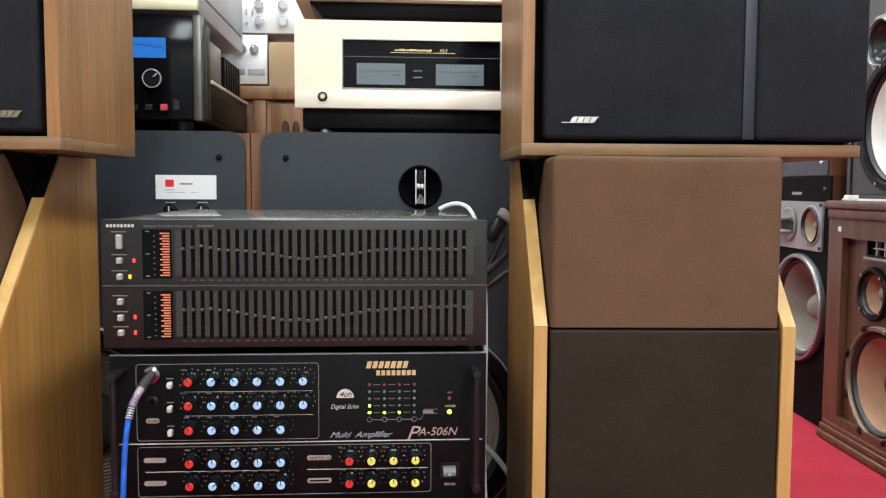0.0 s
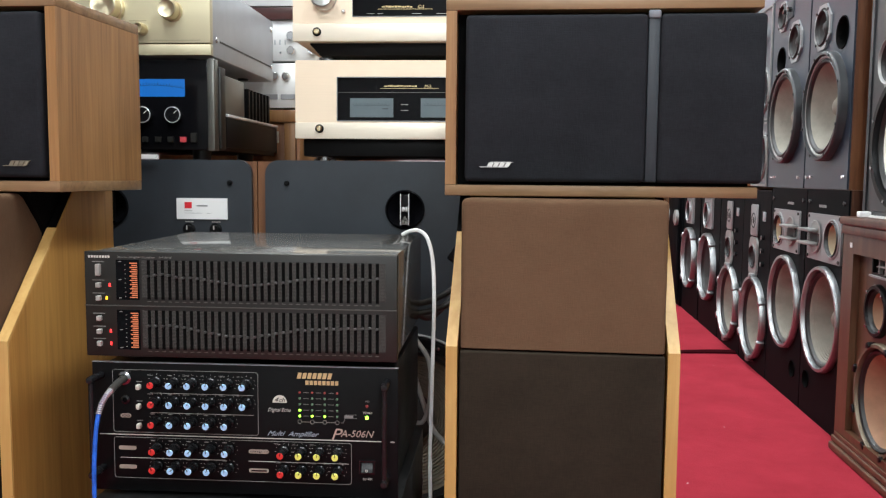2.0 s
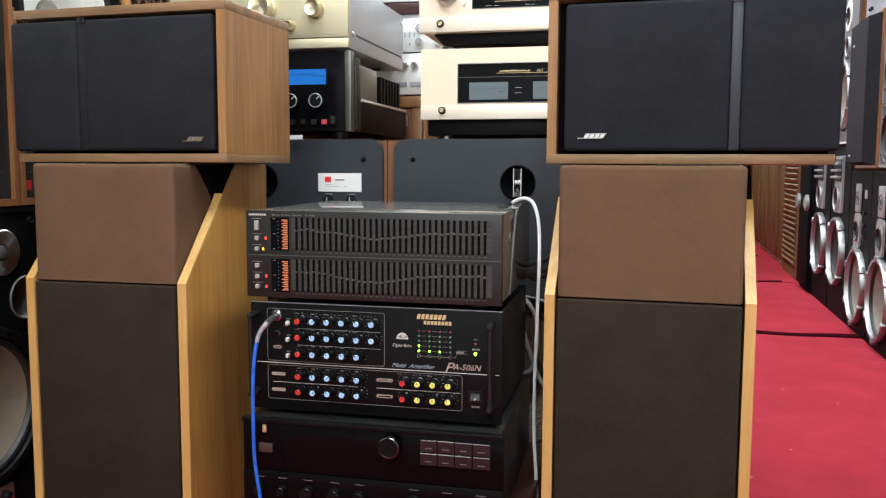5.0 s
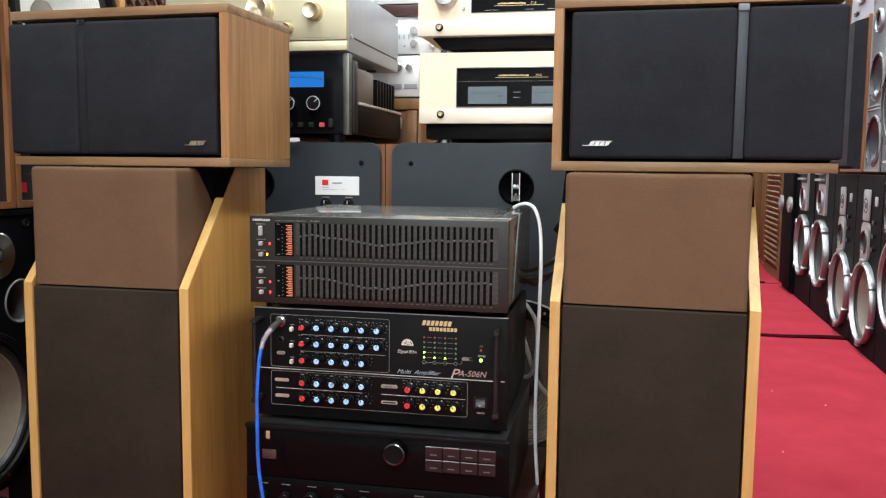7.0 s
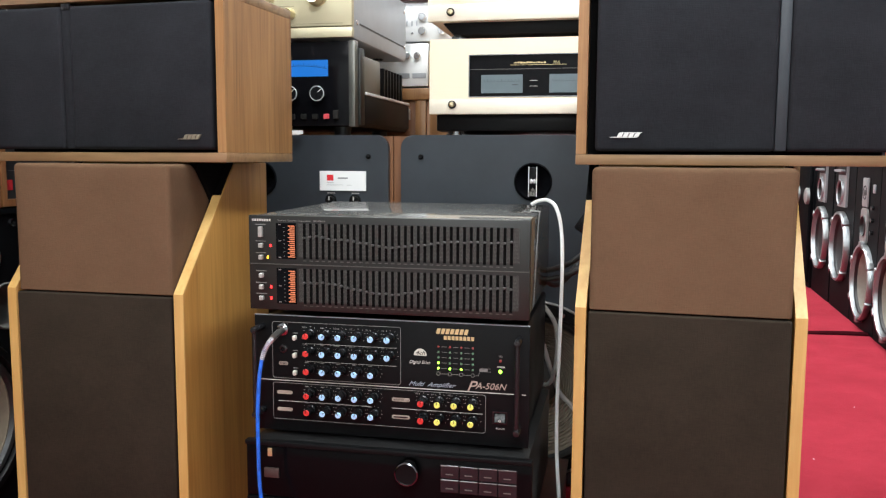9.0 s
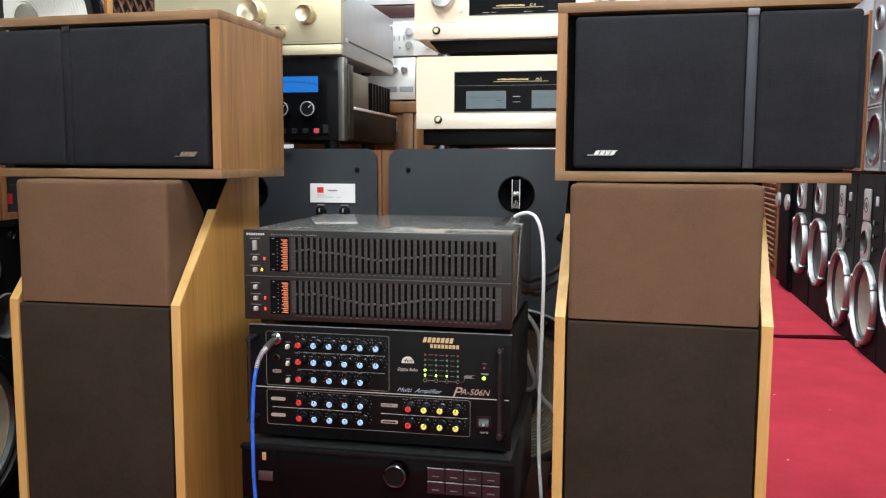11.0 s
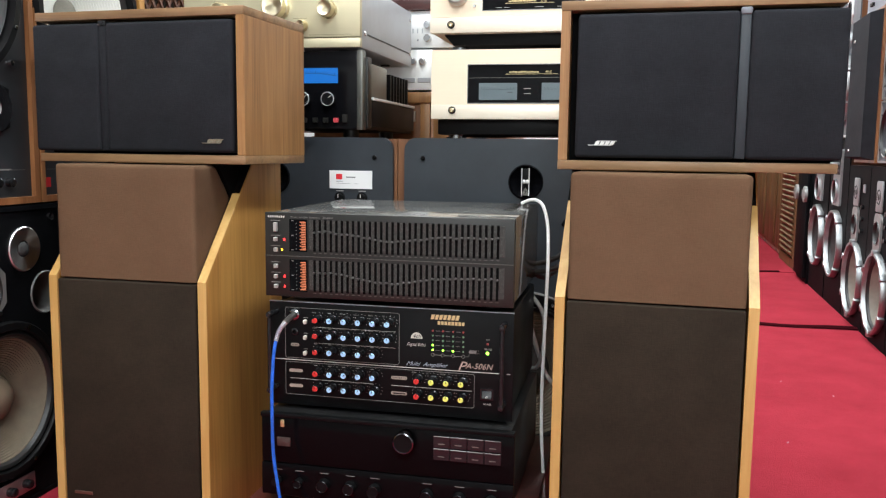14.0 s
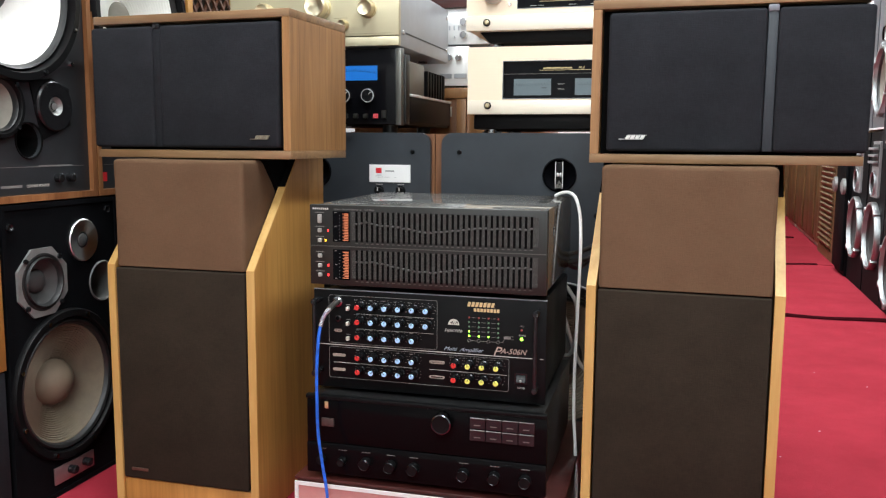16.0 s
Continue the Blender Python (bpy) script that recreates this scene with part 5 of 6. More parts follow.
def gold_amp():
    ob = thing("gold_amplifier", "pale gold amplifier with turned knobs and a silver case", "amplifier", pose(-0.288, 1.552, 0.9625))
    for x in (-0.38, -0.06):
        for y in (0.06, 0.40):
            part("foot", upright_lathe([(0.012, 0), (0.014, 0.0045)], x, y, 0), RUBBER, ob)
    bm = rbox(-0.440, -0.003, 0.012, 0.475, 0.0045, 0.158, 0.006)
    part("case", bm, SILVER_COVER, ob, "silver grey painted steel case")
    face = part("faceplate", rbox(-0.445, 0, -0.006, 0.0115, 0.028, 0.162, 0.0015), PALE_GOLD, ob, "pale gold faceplate")
    part("lower_strip", rbox(-0.445, 0, -0.004, 0.0115, 0.0045, 0.0262, 0.0015), PALE_GOLD, ob)
    for x, z, r, l in ((-0.203, 0.0975, 0.030, 0.034), (-0.0765, 0.0900, 0.021, 0.03), (-0.1385, 0.0545, 0.012, 0.022), (-0.345, 0.09, 0.021, 0.028)):
        k = part("knob", lathe([(r, 0), (r, l * 0.35), (r * 0.93, l * 0.4), (r * 0.88, l), (r * 0.8, l + 0.002), (0, l - 0.006)], x, -0.006, z, 40), GOLD_METAL, face, "turned gold knob")
    bars([(-0.115 + 0.009 * k, -0.114 + 0.009 * k, 0.124, 0.127) for k in range(9)] + [(-0.10, -0.06, 0.135, 0.1364), (-0.165, -0.13, 0.071, 0.0722), (-0.125, -0.02, 0.033, 0.0339), (-0.37, -0.35, 0.147, 0.149), (-0.365, -0.363, 0.112, 0.115)], -0.006, paint("brown_print", (0.28, 0.24, 0.15), 0.6), face)
    side = part("side_groove", rbox(-0.0035, -0.0022, 0.06, 0.45, 0.038, 0.042), EQ_METAL, ob, smooth=False)
    for y in (0.035, 0.45):
        for z in (0.040, 0.132):
            bm = lathe([(0.006, 0), (0.006, 0.002), (0.004, 0.004), (0, 0.004)], 0, 0, 0, 14)
            bmesh.ops.transform(bm, matrix=Matrix.Translation((-0.003, y, z)) @ Matrix.Rotation(radians(90), 4, "Z"), verts=bm.verts[:])
            part("case_screw", bm, CHROME, ob)
    return ob


power_amp()
pre_amp()
meter_amp()
gold_amp()


def plain_component(name, label, m, w, h, d, mat, knobs, keys=(), group="components on the back shelf"):
    """A small silver hi-fi unit: front at y = 0, left at x = 0; knobs of (x, z, r), keys of (x0, x1, z0, z1)."""
    ob = thing(name, label, "hi-fi component", m, group)
    for x in (0.04, w - 0.04):
        part("foot", upright_lathe([(0.012, 0), (0.014, 0.0085)], x, 0.05, 0), RUBBER, ob)
        part("foot", upright_lathe([(0.012, 0), (0.014, 0.0085)], x, d - 0.04, 0), RUBBER, ob)
    part("case", rbox(0.003, w - 0.003, 0.0085, d, 0.008, h - 0.002, 0.002), SILVER_COVER, ob)
    face = part("faceplate", rbox(0, w, -0.004, 0.008, 0.008, h, 0.0015), mat, ob, "brushed faceplate")
    for x, z, r in knobs:
        part("knob", lathe([(r, 0), (r, r), (r * 0.9, r * 1.5), (r * 0.8, r * 1.6), (0, r * 1.6)], x, -0.004, z, 24), CHROME, face)
    for q in keys:
        part("key", rbox(q[0], q[1], -0.008, -0.003, q[2], q[3], 0.001, 1), SILVER_COVER, face)
    return ob


# back shelf seen in the gap between the two amplifier stacks
sh = thing("wooden_sideboard", "brown wooden sideboard with carved front behind the speakers", "sideboard", pose(-0.62, 2.06, 0))
part("body", rbox(0, 0.60, 0.02, 0.42, 0, 0.868, 0.003), TEAK, sh)
part("top_board", rbox(-0.01, 0.61, 0.0, 0.44, 0.8685, 0.9, 0.004), WALNUT, sh, "red brown top board")
part("pilaster", rbox(0.345, 0.375, 0.006, 0.0195, 0.60, 0.868, 0.002), WALNUT, sh)
pn = part("carved_panel", rbox(0.385, 0.50, 0.008, 0.0195, 0.62, 0.86, 0.004), WALNUT, sh, "carved panel")
for dx in (0.42, 0.445, 0.47):
    part("carving", lathe([(0.009, 0), (0.007, 0.006), (0, 0.008)], dx, 0.008, 0.80, 16, squash=2.2), DARKWALNUT, pn)
part("pale_tag", rbox(0.318, 0.328, 0.014, 0.0195, 0.815, 0.845), IVORY, sh, smooth=False)
plain_component("silver_receiver", "silver receiver with two knobs on a wooden sideboard", pose(-0.62, 2.10, 0.900), 0.375, 0.125, 0.30, SILVER, [(0.317, 0.090, 0.011), (0.346, 0.090, 0.011), (0.28, 0.090, 0.011), (0.1, 0.07, 0.02)], [(0.285, 0.322, 0.030, 0.044), (0.33, 0.368, 0.030, 0.044), (0.24, 0.277, 0.03, 0.044)])
bx = thing("cardboard_box", "small tan cardboard box on the wooden sideboard", "box", pose(-0.238, 2.07, 0.900))
part("carton", rbox(0, 0.125, 0, 0.20, 0, 0.102, 0.002), CARDBOARD, bx)
part("flap", rbox(0.002, 0.123, 0.002, 0.198, 0.1022, 0.1045), CARDBOARD, bx)
plain_component("silver_amplifier", "silver amplifier with small toggle switches", pose(-0.62, 2.12, 1.025), 0.58, 0.115, 0.30, SILVER, [(0.355, 0.072, 0.012), (0.355, 0.034, 0.012), (0.412, 0.072, 0.012), (0.412, 0.034, 0.012), (0.1, 0.06, 0.02), (0.325, 0.03, 0.003)], [(0.308, 0.311, 0.050, 0.064), (0.322, 0.325, 0.050, 0.064), (0.336, 0.339, 0.050, 0.064)])
st = thing("shelf_board", "dark red wooden shelf board between components", "shelf", pose(-0.62, 2.10, 1.1405))
part("board", rbox(0, 0.62, 0, 0.32, 0, 0.03, 0.002), MAHOGANY, st)
plain_component("silver_tuner", "silver tuner with small round knobs", pose(-0.60, 2.13, 1.171), 0.50, 0.12, 0.28, SILVER, [(0.29, 0.06, 0.011), (0.33, 0.06, 0.011), (0.12, 0.06, 0.02)])
plain_component("white_component", "pale silver component standing on a gold amplifier", pose(-0.66, 1.66, 1.1215), 0.32, 0.11, 0.27, WHITE_CARD, [(0.06, 0.05, 0.014), (0.2, 0.05, 0.01)], group="components on the front stack")


# ---------------- speaker row along the right wall ----------------
ROW = -92.29


def rowx(y):
    return 1.254 + 0.04 * (y - 2.30)


def row_pose(ya, yb, z=0.0, out=0.0):
    y = (ya + yb) / 2
    return pose(rowx(y) - out, y, z, 0, 0, ROW)


def box_in_row(label, ya, yb, z, h, wood_mat, baffle, holes, t=0.012, recess=0.004, d=0.34, out=0.0):
    return cabinet("monitor_speaker", label, row_pose(ya, yb, z, out), yb - ya - 0.006, h, d, t, wood_mat, baffle, holes, recess, "speakers along the side wall", True)


def horn_speaker(ya, yb, s, label):
    """Lower pair: silver horn plate over a big grey cone; s = 1 puts the small cone on the +x side."""
    w = yb - ya
    ob, y = box_in_row(label, ya, yb, 0, 0.702, DARKWALNUT, BLACK_BAFFLE, [(0.012, 0.319, 0.145), (-0.115 * s, 0.11, 0.026), (s * 0.075, 0.560, 0.045)])
    driver(ob, 0.012, 0.319, y, 0.158, CAST_RIM, GREY_CONE, GREY_CONE, ring_w=0.09, ribs=1, bolts=0, proud=0.018, deep=0.52, cap_out=1.25, cap_r=0.28, ring_label="bright aluminium rim")
    plate = part("horn_plate", outline_plate([rect_loop(-0.140, 0.140, 0.490, 0.629, 0.004, 2), circle_loop(0.075 * s, 0.560, 0.050)], y - 0.006, y), ALU, ob, "silver plate with horn and small cone", False)
    driver(ob, s * 0.075, 0.560, y - 0.006, 0.058, ALU, paint("cream_paper_cone", (0.42, 0.34, 0.22), 0.8), GREY_CONE, "midrange", bolts=0, proud=0.004, deep=0.5, cap_out=1.2)
    part("horn_mouth", lathe([(0.050, 0.0035), (0.047, 0.005), (0.040, 0.003), (0.022, 0.0012), (0, 0.0008)], -0.062 * s, y - 0.006, 0.560, 32), GREY_ALU, plate, "half round horn mouth")
    part("horn_slot", rbox(*sorted((-s * 0.118, -s * 0.030)), y - 0.0105, y - 0.0064, 0.534, 0.570), DARK_CONE, plate, smooth=False)
    for z in (0.579, 0.539):
        bm = rbox(*sorted((-s * 0.134, -s * 0.040)), y - 0.040, y - 0.006, z - 0.0045, z + 0.0045, 0.003)
        part("horn_blade", bm, GREY_ALU, plate, "pale horn blade")
    for x in (-0.130, 0.130):
        for z in (0.499, 0.620):
            part("plate_screw", lathe([(0.005, 0.006), (0.005, 0.009), (0, 0.0095)], x, y, z, 10), BLACK_PLASTIC, plate)
    port(ob, -0.115 * s, 0.11, y, 0.026)
    for x in (-w / 2 + 0.03, w / 2 - 0.03):
        part("grille_peg", lathe([(0.007, 0), (0.006, 0.005), (0, 0.006)], x, y, 0.665, 12), BLACK_PLASTIC, ob)
    part("name_strip", rbox(-0.03 * s - 0.03, -0.03 * s + 0.03, y - 0.002, y, 0.648, 0.656), GREY_ALU, ob, smooth=False)


def upper_monitor(ya, yb, s, label):
    ob, y = box_in_row(label, ya, yb, 0.7025, 0.665, RED_WALNUT, BLUEGREY, [(0, 0.2425, 0.142), (-0.064 * s, 0.482, 0.052), (0.093 * s, 0.4415, 0.0435), (0.085 * s, 0.590, 0.04)], d=0.36)
    rim = part("woofer_flange", lathe([(0.160, -0.001), (0.160, 0.020), (0.156, 0.025), (0.150, 0.0255), (0.1495, 0.012), (0.1495, -0.006)], 0, y, 0.2425, 56), paint("grey_black_rim", (0.045, 0.047, 0.05), 0.4, 0.2), ob, "dark cast woofer flange")
    driver(ob, 0, 0.2425, y - 0.0125, 0.149, GREY_ALU, GREY_CONE, GREY_CONE, ring_w=0.06, bolts=0, proud=0.006, deep=0.55, cap_out=1.3, cap_r=0.28)
    for k in range(8):
        a = 6.2831853 * (k + 0.5) / 8
        part("flange_bolt", lathe([(0.0045, 0.0255), (0.0045, 0.0275), (0, 0.028)], 0.1545 * math.cos(a), y, 0.2425 + 0.1545 * math.sin(a), 10), BLACK_PLASTIC, rim)
    for cx, cz, r in ((-0.064 * s, 0.482, 0.066), (0.085 * s, 0.590, 0.05)):
        oct_ = [(cx + r * 1.10 * math.cos(radians(22.5 + 45 * k)), cz + r * 1.10 * math.sin(radians(22.5 + 45 * k))) for k in range(8)]
        plate = part("driver_plate", outline_plate([oct_, circle_loop(cx, cz, r * 0.88)], y - 0.006, y), ALU, ob, "silver octagonal plate", False)
        driver(ob, cx, cz, y - 0.003, r * 0.90, BLACK_METAL, DARK_CONE, DARK_CONE, "midrange", bolts=0, proud=0.003, deep=0.34, cap_out=0.9, cap_r=0.42)
        for k in range(4):
            a = radians(45 + 90 * k)
            part("plate_bolt", lathe([(0.004, 0.006), (0.004, 0.009), (0, 0.0095)], cx + r * math.cos(a), y, cz + r * math.sin(a), 10), BLACK_PLASTIC, plate)
    port(ob, 0.093 * s, 0.4415, y, 0.0435)
    pl = part("control_plate", rbox(-0.085 - 0.02 * s, 0.005 - 0.02 * s, y - 0.003, y, 0.57, 0.63, 0.001), SLATE, ob)
    for dx in (-0.07, -0.02):
        part("level_control", lathe([(0.008, 0), (0.008, 0.012), (0, 0.012)], dx - 0.02 * s, y - 0.003, 0.60, 14), BLACK_PLASTIC, pl)
    for x in (-0.155, -0.115, 0.150):
        part("grille_peg", lathe([(0.006, 0), (0.005, 0.006), (0, 0.007)], x, y, 0.036, 12), CHROME, ob)


def basket_speaker(ya, yb, label, zc=0.2, h=0.69):
    ob, y = box_in_row(label, ya, yb, 0, h, DARKWALNUT, BLACK_BAFFLE, [(0.018, zc, 0.143), (-0.010, zc + 0.233, 0.05)])
    driver(ob, 0.018, zc, y, 0.160, CAST_RIM, GREY_CONE, DARK_CONE, ring_w=0.1, bolts=0, proud=0.022, lugs=6, deep=0.52, ring_label="bright cast basket rim", cap_out=0.9)
    part("midrange_plate", outline_plate([rect_loop(-0.064, 0.044, zc + 0.157, zc + 0.309, 0.03), circle_loop(-0.010, zc + 0.233, 0.047)], y - 0.008, y), GREY_ALU, ob, "grey midrange plate", False)
    driver(ob, -0.010, zc + 0.233, y - 0.006, 0.05, GREY_ALU, DARK_CONE, DARK_CONE, "midrange", bolts=0, proud=0.004, cap_r=0.4)
    tw = part("tweeter_plate", rbox(-0.055, 0.035, y - 0.009, y, zc + 0.313, zc + 0.435, 0.006), ALU, ob, "silver tweeter plate")
    part("tweeter_dome", lathe([(0.030, 0.009), (0.028, 0.011), (0.018, 0.006), (0.012, 0.010), (0, 0.013)], -0.010, y, zc + 0.373, 28), DARK_CONE, tw)
    part("control_plate", rbox(0.100, 0.130, y - 0.005, y, zc + 0.375, zc + 0.410, 0.001), SILVER_COVER, ob)
    for dz in (0.215, 0.265, 0.315):
        part("level_control", lathe([(0.009, 0), (0.009, 0.012), (0, 0.012)], 0.115, y, zc + dz, 14), BLACK_PLASTIC, ob)
    return ob


def lug_speaker(ya, yb, label, h=0.806):
    """Big chromed basket woofer low down, a framed cone over it and a bladed horn at the top."""
    ob, y = box_in_row(label, ya, yb, 0, h, DARKWALNUT, BLACK_BAFFLE, [(0, 0.307, 0.15), (-0.02, 0.560, 0.05)])
    driver(ob, 0, 0.307, y, 0.164, CAST_RIM, DARK_CONE, DARK_CONE, ring_w=0.1, bolts=0, proud=0.026, lugs=4, deep=0.45, ring_label="chromed basket rim")
    plate = part("horn_plate", outline_plate([rect_loop(-0.095, 0.075, 0.492, 0.760, 0.008), circle_loop(-0.02, 0.560, 0.055)], y - 0.010, y), ALU, ob, "silver horn plate", False)
    driver(ob, -0.02, 0.560, y - 0.009, 0.060, ALU, DARK_CONE, GREY_CONE, "midrange", bolts=0, proud=0.012)
    part("horn_slot", rbox(-0.080, 0.060, y - 0.014, y - 0.0104, 0.640, 0.745), DARK_CONE, plate, smooth=False)
    for z in (0.660, 0.692, 0.724):
        part("horn_blade", rbox(-0.085, 0.065, y - 0.034, y - 0.0144, z - 0.006, z + 0.006, 0.003), ALU, plate, "pale horn blade")
    return ob


def tall_monitor(ya, yb, label):
    """Upper speaker with a lugged basket woofer, two small cones and an octagonal tweeter."""
    ob, y = box_in_row(label, ya, yb, 0.8155, 0.75, RED_WALNUT, GREY_FRONT, [(0, 0.230, 0.148), (0.03, 0.447, 0.036), (-0.09, 0.455, 0.03), (0.01, 0.590, 0.04)])
    part("base_strip", rbox(-(yb - ya) / 2 + 0.004, (yb - ya) / 2 - 0.004, y - 0.010, y - 0.001, 0.001, 0.009), WHITE_PLASTIC, ob, "pale strip along the base", False)
    driver(ob, 0, 0.230, y, 0.162, CAST_RIM, GREY_CONE, DARK_CONE, ring_w=0.1, bolts=0, proud=0.024, lugs=6, deep=0.45, ring_label="bright cast basket rim")
    driver(ob, 0.03, 0.447, y, 0.045, ALU, DARK_CONE, GREY_CONE, "midrange", bolts=4)
    port(ob, -0.09, 0.455, y, 0.030)
    oct_ = [(0.01 + 0.062 * math.cos(radians(22.5 + 45 * k)), 0.590 + 0.075 * math.sin(radians(22.5 + 45 * k))) for k in range(8)]
    part("driver_plate", outline_plate([oct_, circle_loop(0.01, 0.590, 0.044)], y - 0.006, y), WHITE_PLASTIC, ob, "pale octagonal plate", False)
    driver(ob, 0.01, 0.590, y - 0.003, 0.045, ALU, DARK_CONE, DARK_CONE, "tweeter", bolts=0, proud=0.004)
    return ob


def small_monitor(ya, yb, z, h, zc, r, label):
    """Small square speaker with one smooth dark cone that shines."""
    ob, y = box_in_row(label, ya, yb, z, h, BLACK_BAFFLE, GREY_FRONT, [(0, zc, r * 0.92)])
    driver(ob, 0, zc, y, r, GREY_ALU, SHINY_CONE, CHROME, bolts=4, deep=0.42, cap_r=0.18, ring_w=0.07, proud=0.006, sur=0.93, cap_out=1.0)
    part("front_rim", frame_loop(-(yb - ya) / 2 + 0.005, (yb - ya) / 2 - 0.005, 0.003, h - 0.003, 0.006, y - 0.005, y - 0.0003), GREY_ALU, ob, "grey rim round the front", False)
    if h > 0.3:
        driver(ob, 0, h - 0.10, y, 0.045, ALU, DARK_CONE, GREY_CONE, "tweeter", bolts=4)
    return ob


horn_speaker(2.232, 2.580, 1, "black speaker with silver horn plate, standing on red carpet")
horn_speaker(2.580, 2.966, -1, "black speaker with silver horn plate, mirrored layout, on carpet")
basket_speaker(2.966, 3.355, "black speaker with bright cast woofer basket on carpet")
basket_speaker(3.355, 3.765, "black speaker with bright cast woofer basket on carpet", 0.202)
lug_speaker(3.770, 4.205, "black speaker with chromed woofer rim on carpet")
lug_speaker(4.225, 4.680, "black speaker with chromed woofer rim on carpet")
upper_monitor(2.255, 2.621, 1, "walnut monitor speaker with blue grey baffle and grey cone")
upper_monitor(2.625, 3.030, -1, "walnut monitor speaker with blue grey baffle, mirrored layout")
small_monitor(3.036, 3.262, 0.7025, 0.243, 0.1175, 0.098, "small grey fronted speaker with a shiny dark cone")
small_monitor(3.036, 3.262, 0.9460, 0.421, 0.1130, 0.092, "grey fronted speaker with a shiny dark cone and tweeter")

# cloth fronted speaker that stands out of the row
ob = thing("grille_speaker", "teak speaker with black cloth front, standing proud", "loudspeaker", row_pose(3.268, 3.640, 0.7025, 0.018), "speakers along the side wall")
part("cabinet", shell(0.366, 0.612, 0.36, 0.012), TEAK, ob, smooth=False)
bm = rbox(-0.178, 0.178, -0.046, 0.02, 0.006, 0.606, 0.0)
for v in bm.verts:
    if v.co.y < -0.01:
        v.co.x *= 0.86
        v.co.z = 0.31 + (v.co.z - 0.31) * 0.94
part("grille", bm, BLACK_CLOTH, ob, "black cloth front with slanted edges", False)
part("badge", rbox(-0.10, -0.070, -0.0495, -0.0462, 0.498, 0.510, 0.001), CHROME, ob)
part("badge", lathe([(0.006, 0.0), (0.005, 0.002), (0, 0.002)], -0.08, -0.0465, 0.05, 12), CHROME, ob)
tall_monitor(3.770, 4.205, "blue grey fronted monitor with bright woofer basket")
tall_monitor(4.225, 4.680, "blue grey fronted monitor with bright woofer basket")
for ya, yb, z in ((2.255, 2.621, 1.3685), (2.625, 3.03, 1.3685), (3.036, 3.262, 1.3685), (3.268, 3.64, 1.3155), (3.77, 4.205, 1.5665), (4.225, 4.68, 1.5665)):
    far = yb > 3.2
    ob, y = box_in_row("pale blue grey fronted speaker with a white cone" if far else "pale blue grey fronted speaker high in the row", ya, yb, z, 0.55, WALNUT, PALE_FRONT, [(0, 0.2, min(0.12, (yb - ya) * 0.36)), (0.04, 0.43, 0.045)])
    rr = min(0.135, (yb - ya) * 0.40)
    driver(ob, 0, 0.2, y, rr, ALU, CREAM_CONE if far else GREY_CONE, GREY_CONE, bolts=6)
    driver(ob, 0.04, 0.43, y, 0.055, ALU, DARK_CONE, DARK_CONE, "midrange", bolts=0)
    for dx in (-0.09, -0.06):
        part("level_control", lathe([(0.008, 0), (0.008, 0.01), (0, 0.01)], dx, y, 0.04, 12), BLACK_PLASTIC, ob)

# end of the row: dark panel, louvred cabinet, wooden cabinets
ob = thing("black_speaker", "tall plain black speaker at the end of the row", "loudspeaker", row_pose(4.70, 5.06, 0, 0.035))
part("cabinet", rbox(-0.172, 0.172, 0.02, 0.40, 0, 0.78, 0.004), BLACK_BAFFLE, ob)
part("grille", rbox(-0.165, 0.165, 0.0, 0.0195, 0.03, 0.75, 0.006), BLACK_BAFFLE, ob)
for y in (4.915, 5.225):
    part("pale_disc", lathe([(0.045, 0), (0.045, 0.015), (0.025, 0.022), (0, 0.022)], (5.07 - y), 0.0, 0.51, 24), GREY_ALU, ob, "pale round horn lens")
lv = thing("louvred_cabinet", "brown wooden cabinet with a louvred front", "cabinet", row_pose(5.14, 5.98, 0, 0.0))
part("body", rbox(-0.42, 0.42, 0.025, 0.42, 0, 1.05, 0.004), FARWOOD, lv)
part("frame", frame_loop(-0.42, 0.42, 0, 1.05, 0.06, 0, 0.0245), FARWOOD, lv, smooth=False)
part("side_board", rbox(0.2005, 0.3595, 0.0, 0.0245, 0.0605, 0.9895), FARWOOD, lv)
for k in range(26):
    z = 0.07 + 0.0355 * k
    for x0, x1 in ((-0.359, 0.20),):
        bm = rbox(x0, x1, 0.004, 0.020, 0, 0.033)
        bmesh.ops.transform(bm, matrix=Matrix.Translation((0, 0, z)) @ Matrix.Rotation(radians(35), 4, "X"), verts=bm.verts[:])
        part("louvre", bm, FARWOOD, lv, smooth=False)
for ya, yb, h in ((6.00, 6.36, 1.05), (6.40, 7.05, 1.1), (7.12, 7.70, 1.0), (7.78, 8.5, 1.15)):
    c = thing("wooden_cabinet", "plain brown wooden cabinet on red carpet", "cabinet", row_pose(ya, yb, 0), "cabinets at the far end")
    part("body", rbox(-(yb - ya) / 2, (yb - ya) / 2, 0.02, 0.42, 0.03, h, 0.004), FARWOOD, c)
    part("plinth", rbox(-(yb - ya) / 2 + 0.01, (yb - ya) / 2 - 0.01, 0.03, 0.40, 0, 0.0295), IVORY, c)
    part("door", rbox(-(yb - ya) / 2 + 0.03, -0.004, 0.008, 0.0195, 0.06, h - 0.04, 0.003), FARWOOD, c)
    part("door", rbox(0.004, (yb - ya) / 2 - 0.03, 0.008, 0.0195, 0.06, h - 0.04, 0.003), FARWOOD, c)

